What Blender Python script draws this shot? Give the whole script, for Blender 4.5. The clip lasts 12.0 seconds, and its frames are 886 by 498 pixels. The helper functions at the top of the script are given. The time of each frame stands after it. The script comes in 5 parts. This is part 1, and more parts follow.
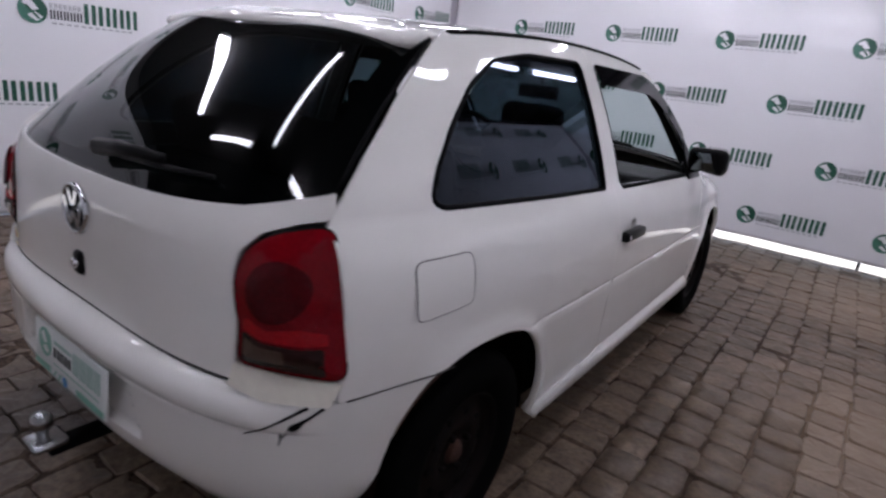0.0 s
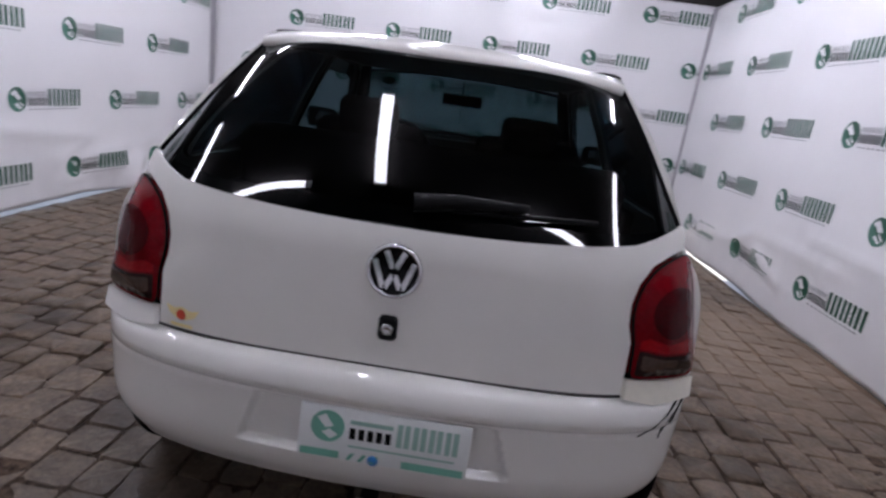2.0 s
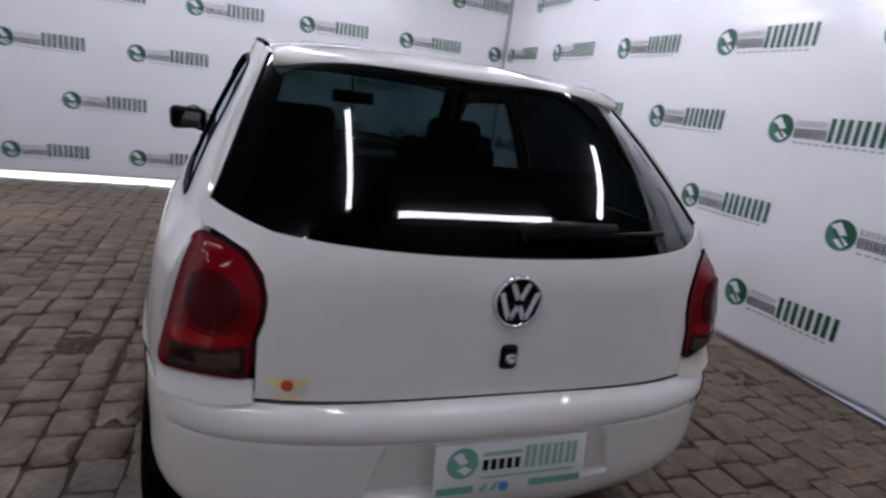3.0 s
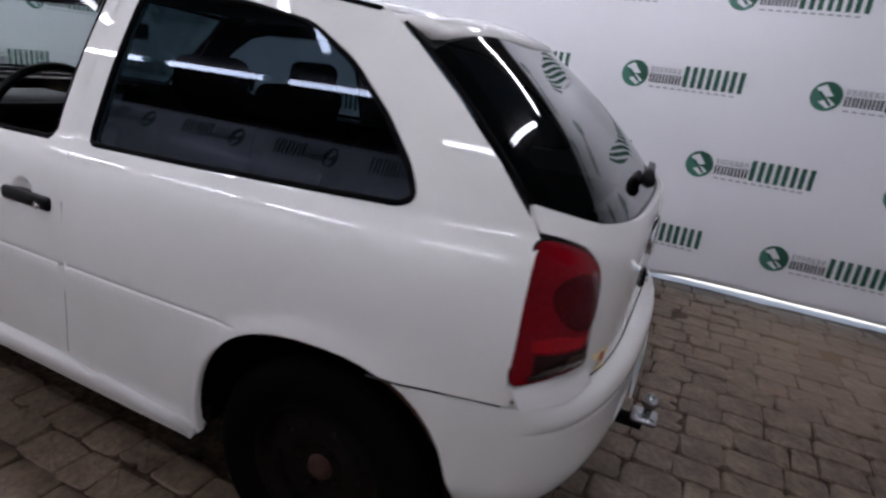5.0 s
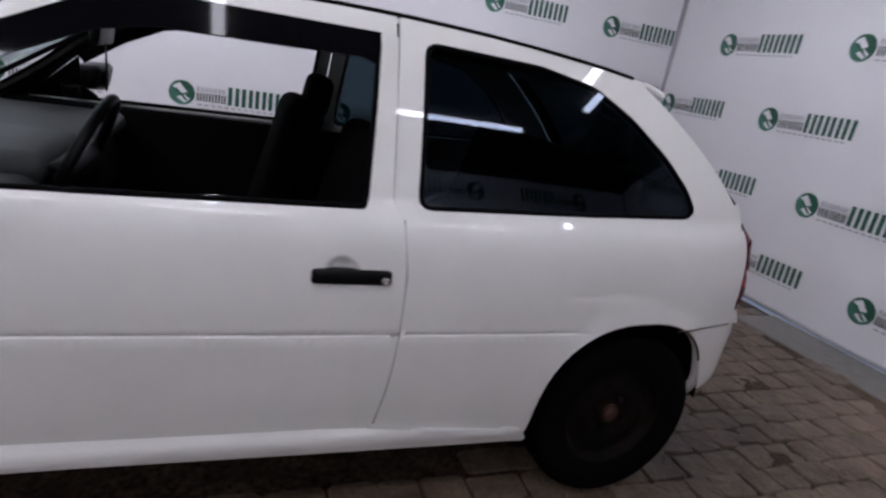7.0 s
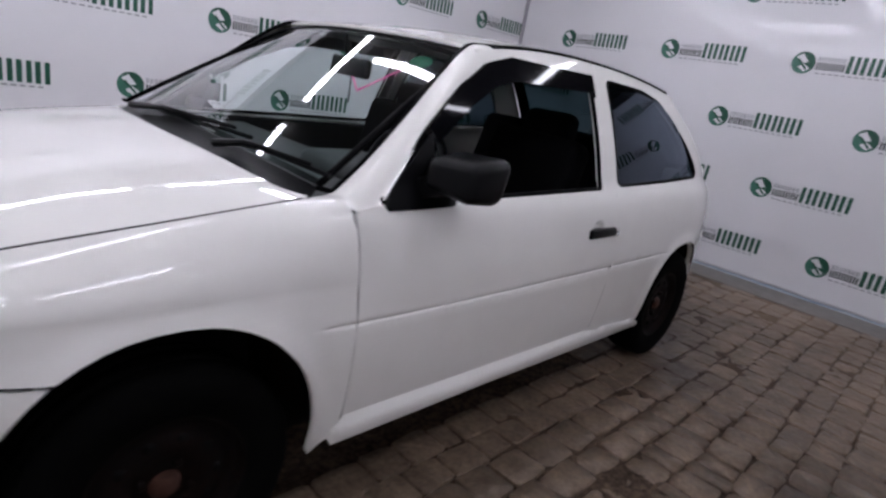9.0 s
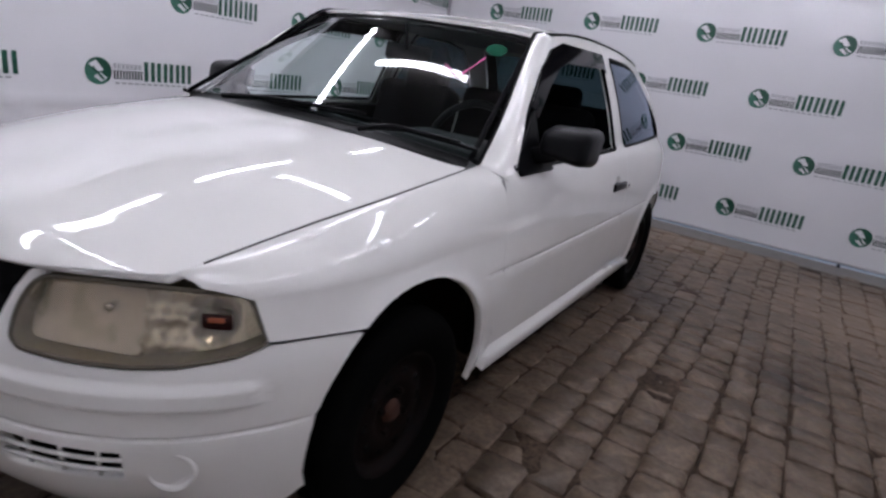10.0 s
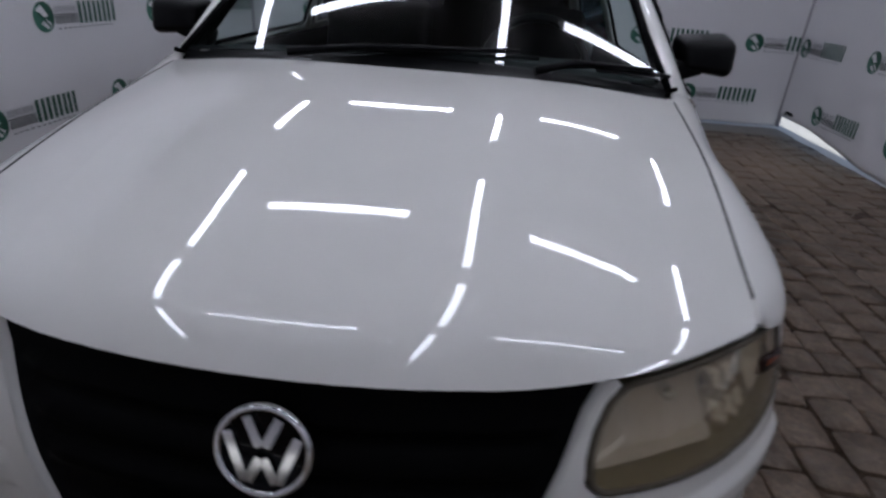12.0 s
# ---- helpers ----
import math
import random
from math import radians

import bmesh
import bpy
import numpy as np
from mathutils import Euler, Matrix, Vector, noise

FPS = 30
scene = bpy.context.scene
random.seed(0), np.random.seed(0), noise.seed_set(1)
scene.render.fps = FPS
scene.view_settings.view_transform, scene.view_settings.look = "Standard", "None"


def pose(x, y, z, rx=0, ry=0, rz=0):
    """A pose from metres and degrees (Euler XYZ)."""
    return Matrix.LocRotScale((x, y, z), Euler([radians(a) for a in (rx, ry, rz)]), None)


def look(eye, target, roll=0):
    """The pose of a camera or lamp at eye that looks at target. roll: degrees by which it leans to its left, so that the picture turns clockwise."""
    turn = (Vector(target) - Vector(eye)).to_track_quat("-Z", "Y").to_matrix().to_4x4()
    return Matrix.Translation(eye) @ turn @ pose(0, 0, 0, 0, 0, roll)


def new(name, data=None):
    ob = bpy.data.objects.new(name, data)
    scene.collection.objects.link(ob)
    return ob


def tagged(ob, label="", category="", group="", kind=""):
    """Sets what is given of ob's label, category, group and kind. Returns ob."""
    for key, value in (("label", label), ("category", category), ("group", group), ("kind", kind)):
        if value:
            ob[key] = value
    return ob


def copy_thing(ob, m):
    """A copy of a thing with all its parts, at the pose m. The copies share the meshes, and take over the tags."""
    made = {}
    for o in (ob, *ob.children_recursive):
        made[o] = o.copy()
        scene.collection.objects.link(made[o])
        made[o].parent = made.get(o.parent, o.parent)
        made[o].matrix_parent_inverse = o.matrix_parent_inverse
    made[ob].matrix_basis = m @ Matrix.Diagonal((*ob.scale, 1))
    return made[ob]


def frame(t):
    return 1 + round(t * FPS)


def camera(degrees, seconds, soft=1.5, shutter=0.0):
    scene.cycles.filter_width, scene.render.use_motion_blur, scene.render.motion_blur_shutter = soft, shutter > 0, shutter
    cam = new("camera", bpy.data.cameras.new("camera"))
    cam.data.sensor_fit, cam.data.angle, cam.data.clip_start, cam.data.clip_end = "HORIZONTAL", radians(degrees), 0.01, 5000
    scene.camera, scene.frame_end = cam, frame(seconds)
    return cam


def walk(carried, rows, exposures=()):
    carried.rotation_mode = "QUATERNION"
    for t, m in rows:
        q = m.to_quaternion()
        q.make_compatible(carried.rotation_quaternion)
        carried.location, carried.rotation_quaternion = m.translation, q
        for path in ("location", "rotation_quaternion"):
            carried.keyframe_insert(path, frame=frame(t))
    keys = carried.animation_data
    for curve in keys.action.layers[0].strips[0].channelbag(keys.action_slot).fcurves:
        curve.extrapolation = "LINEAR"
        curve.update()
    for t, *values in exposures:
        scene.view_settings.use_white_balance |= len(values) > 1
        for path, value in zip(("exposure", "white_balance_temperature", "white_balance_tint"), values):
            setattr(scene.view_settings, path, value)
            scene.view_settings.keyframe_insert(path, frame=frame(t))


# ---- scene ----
cam = camera(75.7, 12.0, soft=2.5, shutter=0.4)
walk(cam, [
    (0, look((1.364, -1.059, 1.214), (0.28, 0.514, 0.626), 7.0)),
    (0.5, look((1.161, -1.33, 1.219), (0.247, 0.361, 0.665), 6.8)),
    (1, look((0.886, -1.545, 1.231), (0.215, 0.258, 0.682), 7.4)),
    (1.5, look((0.558, -1.654, 1.198), (0.146, 0.231, 0.67), 7.6)),
    (2, look((0.136, -1.645, 1.192), (0.061, 0.286, 0.676), 8.1)),
    (2.5, look((-0.185, -1.663, 1.197), (0.104, 0.252, 0.698), 7.0)),
    (3, look((-0.566, -1.541, 1.226), (0.119, 0.27, 0.72), 7.2)),
    (3.5, look((-0.921, -1.443, 1.241), (0.123, 0.184, 0.727), 6.1)),
    (3.7, look((-1.037, -1.393, 1.259), (0.131, 0.144, 0.736), 5.9)),
    (5.3, look((-1.742, -0.343, 1.209), (0.087, 0.177, 0.59), 8.2)),
    (5.5, look((-1.793, -0.171, 1.22), (0.073, 0.206, 0.607), 8.5)),
    (6, look((-1.948, 0.253, 1.255), (-0.054, 0.274, 0.614), 8.2)),
    (6.5, look((-2.007, 0.733, 1.242), (-0.144, 0.358, 0.621), 9.0)),
    (8.3, look((-1.976, 2.297, 1.243), (-0.513, 1.064, 0.661), 10.1)),
    (8.5, look((-1.92, 2.449, 1.231), (-0.505, 1.161, 0.649), 9.9)),
    (9, look((-1.751, 2.868, 1.207), (-0.472, 1.442, 0.631), 10.3)),
    (9.5, look((-1.652, 3.262, 1.184), (-0.526, 1.717, 0.596), 9.5)),
    (10, look((-1.421, 3.541, 1.156), (-0.475, 1.888, 0.545), 8.9)),
    (10.5, look((-1.162, 3.732, 1.148), (-0.41, 1.99, 0.516), 7.8)),
    (11, look((-0.862, 3.841, 1.143), (-0.308, 2.036, 0.481), 7.0)),
    (11.5, look((-0.521, 3.788, 1.133), (-0.172, 1.959, 0.403), 5.8)),
    (12, look((-0.22, 3.655, 1.122), (-0.078, 1.849, 0.274), 4.0)),
], [(0, 0.10, 6420, 13), (1.0, 0.18, 6420, 13), (2.0, 0.28, 6420, 12), (2.5, 0.22, 6400, 10), (3.5, 0.08, 6380, 10), (5.5, 0.12, 6430, 10), (6.5, 0.06, 6450, 11),
    (9.0, 0.02, 6480, 11), (10.5, -0.04, 6400, 11), (11.0, -0.10, 6320, 11), (11.5, -0.32, 6200, 9), (12.0, -0.80, 6150, 8)])

# ---- world ----
ROOM_W, ROOM_E, ROOM_S, ROOM_N = -2.99, 2.355, -2.345, 4.945
CEIL = 2.62

world = bpy.data.worlds.new("daylight")
scene.world = world
world.use_nodes = True
wn = world.node_tree.nodes
sky = wn.new("ShaderNodeTexSky")
sky.sky_type, sky.sun_disc = "NISHITA", False
sky.sun_elevation, sky.sun_rotation = radians(52), radians(0)
world.node_tree.links.new(sky.outputs[0], wn["Background"].inputs[0])
wn["Background"].inputs[1].default_value = 0.15
sun = new("sun", bpy.data.lights.new("sun", "SUN"))
sun.data.energy, sun.data.angle, sun.data.color = 5.0, radians(0.5), (1.0, 0.95, 0.88)
sun.matrix_world = look((0, 14, 14), (0, 3, 0))
scene.view_settings.exposure = 0.0


# ---- materials ----
def shader(name):
    m = bpy.data.materials.new(name)
    m.use_nodes = True
    return m, m.node_tree.nodes, m.node_tree.links, m.node_tree.nodes["Principled BSDF"]


def surface(name, color, rough=0.5, metal=0.0, vary=0.0, scale=12.0, bump=0.0, bump_scale=60.0, coat=0.0,
            rough_vary=0.0, tint=None, spec=0.5, per_object=0.0):
    """A plain surface with large and small variation in tone, gloss and relief."""
    m, n, l, b = shader(name)
    b.inputs["Roughness"].default_value, b.inputs["Metallic"].default_value = rough, metal
    b.inputs["Coat Weight"].default_value = coat
    b.inputs["Coat Roughness"].default_value = 0.012
    b.inputs["Specular IOR Level"].default_value = spec
    b.inputs["Base Color"].default_value = (*color, 1)
    co = n.new("ShaderNodeTexCoord")
    if vary:
        big, small = n.new("ShaderNodeTexNoise"), n.new("ShaderNodeTexNoise")
        big.inputs["Scale"].default_value, small.inputs["Scale"].default_value = scale * 0.25, scale * 3
        big.inputs["Detail"].default_value = small.inputs["Detail"].default_value = 4
        l.new(co.outputs["Object"], big.inputs["Vector"]), l.new(co.outputs["Object"], small.inputs["Vector"])
        mean = n.new("ShaderNodeMix")
        mean.inputs[0].default_value = 0.5
        l.new(big.outputs["Fac"], mean.inputs[2]), l.new(small.outputs["Fac"], mean.inputs[3])
        ramp = n.new("ShaderNodeValToRGB")
        dark = tint or tuple(c * (1 - vary) for c in color)
        ramp.color_ramp.elements[0].position, ramp.color_ramp.elements[1].position = 0.36, 0.62
        ramp.color_ramp.elements[0].color, ramp.color_ramp.elements[1].color = (*dark, 1), (*color, 1)
        l.new(mean.outputs[0], ramp.inputs["Fac"])
        out = ramp.outputs["Color"]
        if per_object:
            info, hsv, mp = n.new("ShaderNodeObjectInfo"), n.new("ShaderNodeHueSaturation"), n.new("ShaderNodeMapRange")
            mp.inputs["To Min"].default_value, mp.inputs["To Max"].default_value = 1 - per_object, 1 + per_object
            l.new(info.outputs["Random"], mp.inputs["Value"]), l.new(mp.outputs[0], hsv.inputs["Value"])
            l.new(out, hsv.inputs["Color"])
            out = hsv.outputs["Color"]
        l.new(out, b.inputs["Base Color"])
        if rough_vary:
            rr = n.new("ShaderNodeMapRange")
            rr.inputs["To Min"].default_value, rr.inputs["To Max"].default_value = max(0.02, rough - rough_vary), rough + rough_vary
            l.new(mean.outputs[0], rr.inputs["Value"]), l.new(rr.outputs[0], b.inputs["Roughness"])
    if bump:
        tex, bn = n.new("ShaderNodeTexNoise"), n.new("ShaderNodeBump")
        tex.inputs["Scale"].default_value, tex.inputs["Detail"].default_value = bump_scale, 5
        bn.inputs["Strength"].default_value, bn.inputs["Distance"].default_value = bump, 0.01
        l.new(co.outputs["Object"], tex.inputs["Vector"])
        l.new(tex.outputs["Fac"], bn.inputs["Height"]), l.new(bn.outputs["Normal"], b.inputs["Normal"])
    return m


def sheet_glass(name, tint, least=0.07, sheen=(1.0, 1.0, 1.0), haze=None):
    """A thin pane: it lets tinted light through and mirrors more towards its edge of view."""
    m, n, l, b = shader(name)
    n.remove(b)
    tr, gl = n.new("ShaderNodeBsdfTransparent"), n.new("ShaderNodeBsdfGlossy")
    lw, power, mp, mx = n.new("ShaderNodeLayerWeight"), n.new("ShaderNodeMath"), n.new("ShaderNodeMapRange"), n.new("ShaderNodeMixShader")
    tr.inputs["Color"].default_value, gl.inputs["Color"].default_value = (*tint, 1), (*sheen, 1)
    gl.inputs["Roughness"].default_value = 0.012
    lw.inputs["Blend"].default_value = 0.5
    power.operation, power.inputs[1].default_value = "POWER", 4.5
    mp.inputs["To Min"].default_value = least
    l.new(lw.outputs["Facing"], power.inputs[0]), l.new(power.outputs[0], mp.inputs["Value"]), l.new(mp.outputs[0], mx.inputs[0])
    l.new(tr.outputs[0], mx.inputs[1]), l.new(gl.outputs[0], mx.inputs[2])
    if haze:
        df, hz = n.new("ShaderNodeBsdfDiffuse"), n.new("ShaderNodeMixShader")
        df.inputs["Color"].default_value, hz.inputs[0].default_value = (*haze[1:], 1), haze[0]
        l.new(tr.outputs[0], hz.inputs[1]), l.new(df.outputs[0], hz.inputs[2]), l.new(hz.outputs[0], mx.inputs[1])
    l.new(mx.outputs[0], n["Material Output"].inputs["Surface"])
    return m


def glow(name, color, strength):
    m, n, l, b = shader(name)
    b.inputs["Emission Color"].default_value, b.inputs["Emission Strength"].default_value = (*color, 1), strength
    return m


PAINT = surface("white_car_paint", (0.752, 0.734, 0.698), 0.40, vary=0.04, scale=3, coat=1.0, spec=0.12)
PAINT_OLD = surface("yellowed_paint", (0.74, 0.70, 0.60), 0.45, vary=0.1, scale=18, coat=0.3)
BLACK = surface("black_plastic", (0.003, 0.003, 0.0036), 0.32, spec=0.11, vary=0.3, scale=30, bump=0.06, bump_scale=400)
BLACK_GLOSS = surface("gloss_black", (0.003, 0.003, 0.004), 0.05, spec=0.15)
GRILLE = surface("matt_black_grille", (0.002, 0.002, 0.0024), 0.6, vary=0.3, scale=30, spec=0.04)
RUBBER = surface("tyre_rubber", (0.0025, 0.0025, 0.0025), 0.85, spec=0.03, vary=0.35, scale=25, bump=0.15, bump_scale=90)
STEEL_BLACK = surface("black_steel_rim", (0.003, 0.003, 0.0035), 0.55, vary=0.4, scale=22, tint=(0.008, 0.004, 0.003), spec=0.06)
RUST = surface("rusty_steel", (0.055, 0.015, 0.005), 0.85, vary=0.6, scale=50, bump=0.3, bump_scale=150)
CHROME = surface("chrome", (0.75, 0.75, 0.77), 0.08, metal=1.0, vary=0.12, scale=40)
SHELL = surface("dark_underbody", (0.006, 0.006, 0.006), 0.9, vary=0.3, scale=14, spec=0.08)
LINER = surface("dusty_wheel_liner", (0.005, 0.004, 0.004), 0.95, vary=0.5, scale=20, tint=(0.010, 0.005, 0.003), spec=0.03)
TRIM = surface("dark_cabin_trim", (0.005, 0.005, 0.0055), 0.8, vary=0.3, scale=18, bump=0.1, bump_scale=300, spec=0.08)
DASH = surface("grey_dashboard", (0.030, 0.033, 0.033), 0.65, vary=0.15, scale=14, bump=0.1, bump_scale=350)
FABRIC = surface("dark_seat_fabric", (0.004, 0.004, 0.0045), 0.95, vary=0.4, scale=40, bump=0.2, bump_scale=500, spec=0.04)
GLASS = sheet_glass("clear_green_glass", (0.74, 0.87, 0.85))
GLASS_SIDE = sheet_glass("clear_side_glass", (0.95, 0.96, 0.96))
GLASS_FILM = sheet_glass("dark_side_film_glass", (0.044, 0.070, 0.088), 0.022, (0.72, 0.82, 1.0))
GLASS_DARK = sheet_glass("dark_film_glass", (0.040, 0.070, 0.082), 0.036)
RED = surface("red_lamp_lens", (0.165, 0.002, 0.006), 0.06, vary=0.25, scale=30, spec=0.14)
RED_BRIGHT = surface("bright_red_lens", (0.30, 0.003, 0.007), 0.10, vary=0.3, scale=60, spec=0.2)
RED_DEEP = surface("deep_red_lens", (0.062, 0.001, 0.003), 0.08, vary=0.4, scale=30, spec=0.12)
SMOKE = surface("smoked_lens", (0.028, 0.011, 0.010), 0.10, vary=0.4, scale=30, spec=0.12)
LENS = sheet_glass("yellowed_lamp_lens", (0.85, 0.785, 0.665), 0.07, haze=(0.20, 0.34, 0.29, 0.20))
REFLECT = surface("lamp_reflector", (0.50, 0.46, 0.40), 0.34, metal=0.5, vary=0.12, scale=10)
LAMP_BRIGHT = surface("bright_lamp_chrome", (0.80, 0.77, 0.72), 0.12, metal=0.85, vary=0.12, scale=20)
LAMP_WALL = surface("olive_lamp_wall", (0.17, 0.14, 0.075), 0.45, vary=0.3, scale=30)
LAMP_CHROME = surface("aged_lamp_chrome", (0.70, 0.655, 0.60), 0.22, metal=0.55, vary=0.15, scale=12)
AMBER = surface("amber_bulb", (0.22, 0.05, 0.02), 0.25, coat=0.3)
PLATE_WHITE = surface("plate_white", (0.72, 0.74, 0.73), 0.35, vary=0.06, scale=30)
PLATE_GREEN = surface("plate_green", (0.16, 0.40, 0.31), 0.35, vary=0.08, scale=30)
PLATE_PALE = surface("plate_pale_green", (0.30, 0.47, 0.41), 0.35, vary=0.1, scale=30)
STICK = surface("cream_sticker", (0.84, 0.71, 0.36), 0.4, vary=0.15, scale=60)
RED_DOT = surface("red_dot", (0.55, 0.05, 0.02), 0.35)
BLUE_DOT = surface("blue_seal", (0.03, 0.22, 0.55), 0.35)
PINK = surface("pink_marker", (0.75, 0.12, 0.35), 0.5)
GREEN_STICK = surface("green_sticker", (0.012, 0.10, 0.055), 0.8, spec=0.1)
MIRROR = surface("tinted_mirror", (0.14, 0.16, 0.165), 0.04, metal=1.0)
TOW = surface("dull_chrome", (0.42, 0.42, 0.43), 0.24, metal=1.0, vary=0.3, scale=30)
# Paint grey set darker for the door gap: its shade is in the colour.
JAMB = surface("shaded_jamb_paint", (0.26, 0.25, 0.24), 0.6, vary=0.2, scale=20)
# Dark strips laid along panel gaps; this colour holds the gaps' shade.
SEAM = surface("shaded_gap", (0.045, 0.042, 0.04), 0.9, vary=0.3, scale=20)

from mathutils.geometry import delaunay_2d_cdt as delaunay

# ---- building helpers ----
def spline(points):
    """A natural cubic through (t, value) pairs, straight beyond its ends."""
    t, v = (np.array(c, float) for c in zip(*sorted(points)))
    n = len(t)
    h = np.diff(t)
    a, r = np.eye(n), np.zeros(n)
    for i in range(1, n - 1):
        a[i, i - 1:i + 2] = h[i - 1], 2 * (h[i - 1] + h[i]), h[i]
        r[i] = 6 * ((v[i + 1] - v[i]) / h[i] - (v[i] - v[i - 1]) / h[i - 1])
    m = np.linalg.solve(a, r)

    def at(x):
        i = min(max(int(np.searchsorted(t, x)) - 1, 0), n - 2)
        if x < t[0] or x > t[-1]:
            j = 0 if x < t[0] else n - 1
            d = (v[1] - v[0]) / h[0] - h[0] * m[1] / 6 if j == 0 else (v[-1] - v[-2]) / h[-1] + h[-1] * m[-2] / 6
            return float(v[j] + d * (x - t[j]))
        p, q = t[i + 1] - x, x - t[i]
        return float((m[i] * p ** 3 + m[i + 1] * q ** 3) / (6 * h[i]) + (v[i] / h[i] - m[i] * h[i] / 6) * p
                     + (v[i + 1] / h[i] - m[i + 1] * h[i] / 6) * q)
    return at


def smooth(a, b, x):
    k = min(max((x - a) / (b - a), 0.0), 1.0)
    return k * k * (3 - 2 * k)


def inside(poly, p):
    x, y = p
    hit = False
    for (x0, y0), (x1, y1) in zip(poly, poly[1:] + poly[:1]):
        if (y0 > y) != (y1 > y) and x < (x1 - x0) * (y - y0) / (y1 - y0) + x0:
            hit = not hit
    return hit


def dense(poly, step):
    out = []
    for (x0, y0), (x1, y1) in zip(poly, poly[1:] + poly[:1]):
        k = max(1, int(math.ceil(math.hypot(x1 - x0, y1 - y0) / step)))
        out += [(x0 + (x1 - x0) * i / k, y0 + (y1 - y0) * i / k) for i in range(k)]
    return out


def rounded(poly, radius=0.03, k=4):
    """The polygon with its corners cut round."""
    out = []
    for i, (x, y) in enumerate(poly):
        a, b = Vector(poly[i - 1]), Vector(poly[(i + 1) % len(poly)])
        c = Vector((x, y))
        da, db = a - c, b - c
        r = min(radius, da.length * 0.45, db.length * 0.45)
        pa, pb = c + da.normalized() * r, c + db.normalized() * r
        for j in range(k + 1):
            f = j / k
            out.append(tuple(pa * (1 - f) ** 2 + c * 2 * f * (1 - f) + pb * f * f))
    return out


def arc(cx, cy, rx, ry, a0, a1, k=18):
    return [(cx + rx * math.cos(radians(a0 + (a1 - a0) * i / k)), cy + ry * math.sin(radians(a0 + (a1 - a0) * i / k)))
            for i in range(k + 1)]


def finish(name, me, material, parent=None, label="", smooth_faces=True):
    for mt in (material if isinstance(material, (list, tuple)) else [material]):
        me.materials.append(mt)
    if smooth_faces:
        me.polygons.foreach_set("use_smooth", [True] * len(me.polygons))
    ob = new(name, me)
    ob.parent = parent
    if label:
        ob["label"] = label
    return ob


def part(name, bm, material, parent=None, label="", smooth_faces=True):
    """Links a bmesh as one mesh object under a thing or a part."""
    me = bpy.data.meshes.new(name)
    bm.to_mesh(me)
    bm.free()
    return finish(name, me, material, parent, label, smooth_faces)


def panel(name, outline, fn, material, parent, step=0.03, holes=(), lip=0.014, extra=(), label="", side=1, away=None, lines=()):
    """A sheet cut to an outline in the plane (u, v) and bent by fn into space, with folded-in edges.
    side -1 mirrors it across the car's middle."""
    loops = [dense(list(outline), step)] + [dense(list(h), step) for h in holes]
    pts, edges = [], []
    for lp in loops:
        o = len(pts)
        pts += lp
        edges += [(o + i, o + (i + 1) % len(lp)) for i in range(len(lp))]
    rim = np.array(pts)
    for line in lines:
        last = None
        for p in line:
            ok = inside(loops[0], p) and not any(inside(h, p) for h in loops[1:]) and np.min((rim[:, 0] - p[0]) ** 2 + (rim[:, 1] - p[1]) ** 2) > 0.002 ** 2
            if ok:
                pts.append(p)
                if last is not None:
                    edges.append((last, len(pts) - 1))
                last = len(pts) - 1
            else:
                last = None
    fixed_pts = np.array(pts)
    us, vs = rim[:, 0], rim[:, 1]
    grid = [(u, v) for u in np.arange(us.min() + step / 2, us.max(), step) for v in np.arange(vs.min() + step / 2, vs.max(), step)]
    for p in list(extra) + grid:
        if inside(loops[0], p) and not any(inside(h, p) for h in loops[1:]) and np.min((fixed_pts[:, 0] - p[0]) ** 2 + (fixed_pts[:, 1] - p[1]) ** 2) > (0.35 * step) ** 2:
            pts.append(p)
    flat, _, faces, *_ = delaunay([Vector(p) for p in pts], edges, [], 0, 1e-6)
    flat = [(p.x, p.y) for p in flat]
    faces = [f for f in faces if inside(loops[0], tuple(np.mean([flat[i] for i in f], 0)))
             and not any(inside(h, tuple(np.mean([flat[i] for i in f], 0))) for h in loops[1:])]
    pos, nor, e = [], [], 1e-3
    centre = np.array(away if away is not None else (0, 1.3, 0.55))
    for u, v in flat:
        p = np.array(fn(u, v))
        n = np.cross(np.array(fn(u + e, v)) - np.array(fn(u - e, v)), np.array(fn(u, v + e)) - np.array(fn(u, v - e)))
        n = n / (np.linalg.norm(n) + 1e-12)
        pos.append(p), nor.append(n)
    if np.sum([np.dot(n, p - centre) for n, p in zip(nor, pos)]) < 0:
        nor = [-n for n in nor]
    fixed = []
    for f in faces:
        a, b, c = (pos[i] for i in f[:3])
        fixed.append(tuple(f) if np.dot(np.cross(b - a, c - a), nor[f[0]]) > 0 else tuple(reversed(f)))
    count = {}
    for f in fixed:
        for i, j in zip(f, f[1:] + f[:1]):
            count[(i, j)] = 1
    border = [(i, j) for i, j in count if (j, i) not in count]
    if lip:
        low = {}
        for i, j in border:
            out = np.cross(pos[j] - pos[i], nor[i])
            out = out / (np.linalg.norm(out) + 1e-12)
            for k in (i, j):
                if k not in low:
                    low[k] = len(pos)
                    pos.append(pos[k] - nor[k] * lip), nor.append(out)
        fixed += [(j, i, low[i], low[j]) for i, j in border]
    if side < 0:
        pos, nor = [p * (-1, 1, 1) for p in pos], [n * (-1, 1, 1) for n in nor]
        fixed = [tuple(reversed(f)) for f in fixed]
    me = bpy.data.meshes.new(name)
    me.from_pydata([tuple(p) for p in pos], [], fixed)
    ob = finish(name, me, material, parent, label)
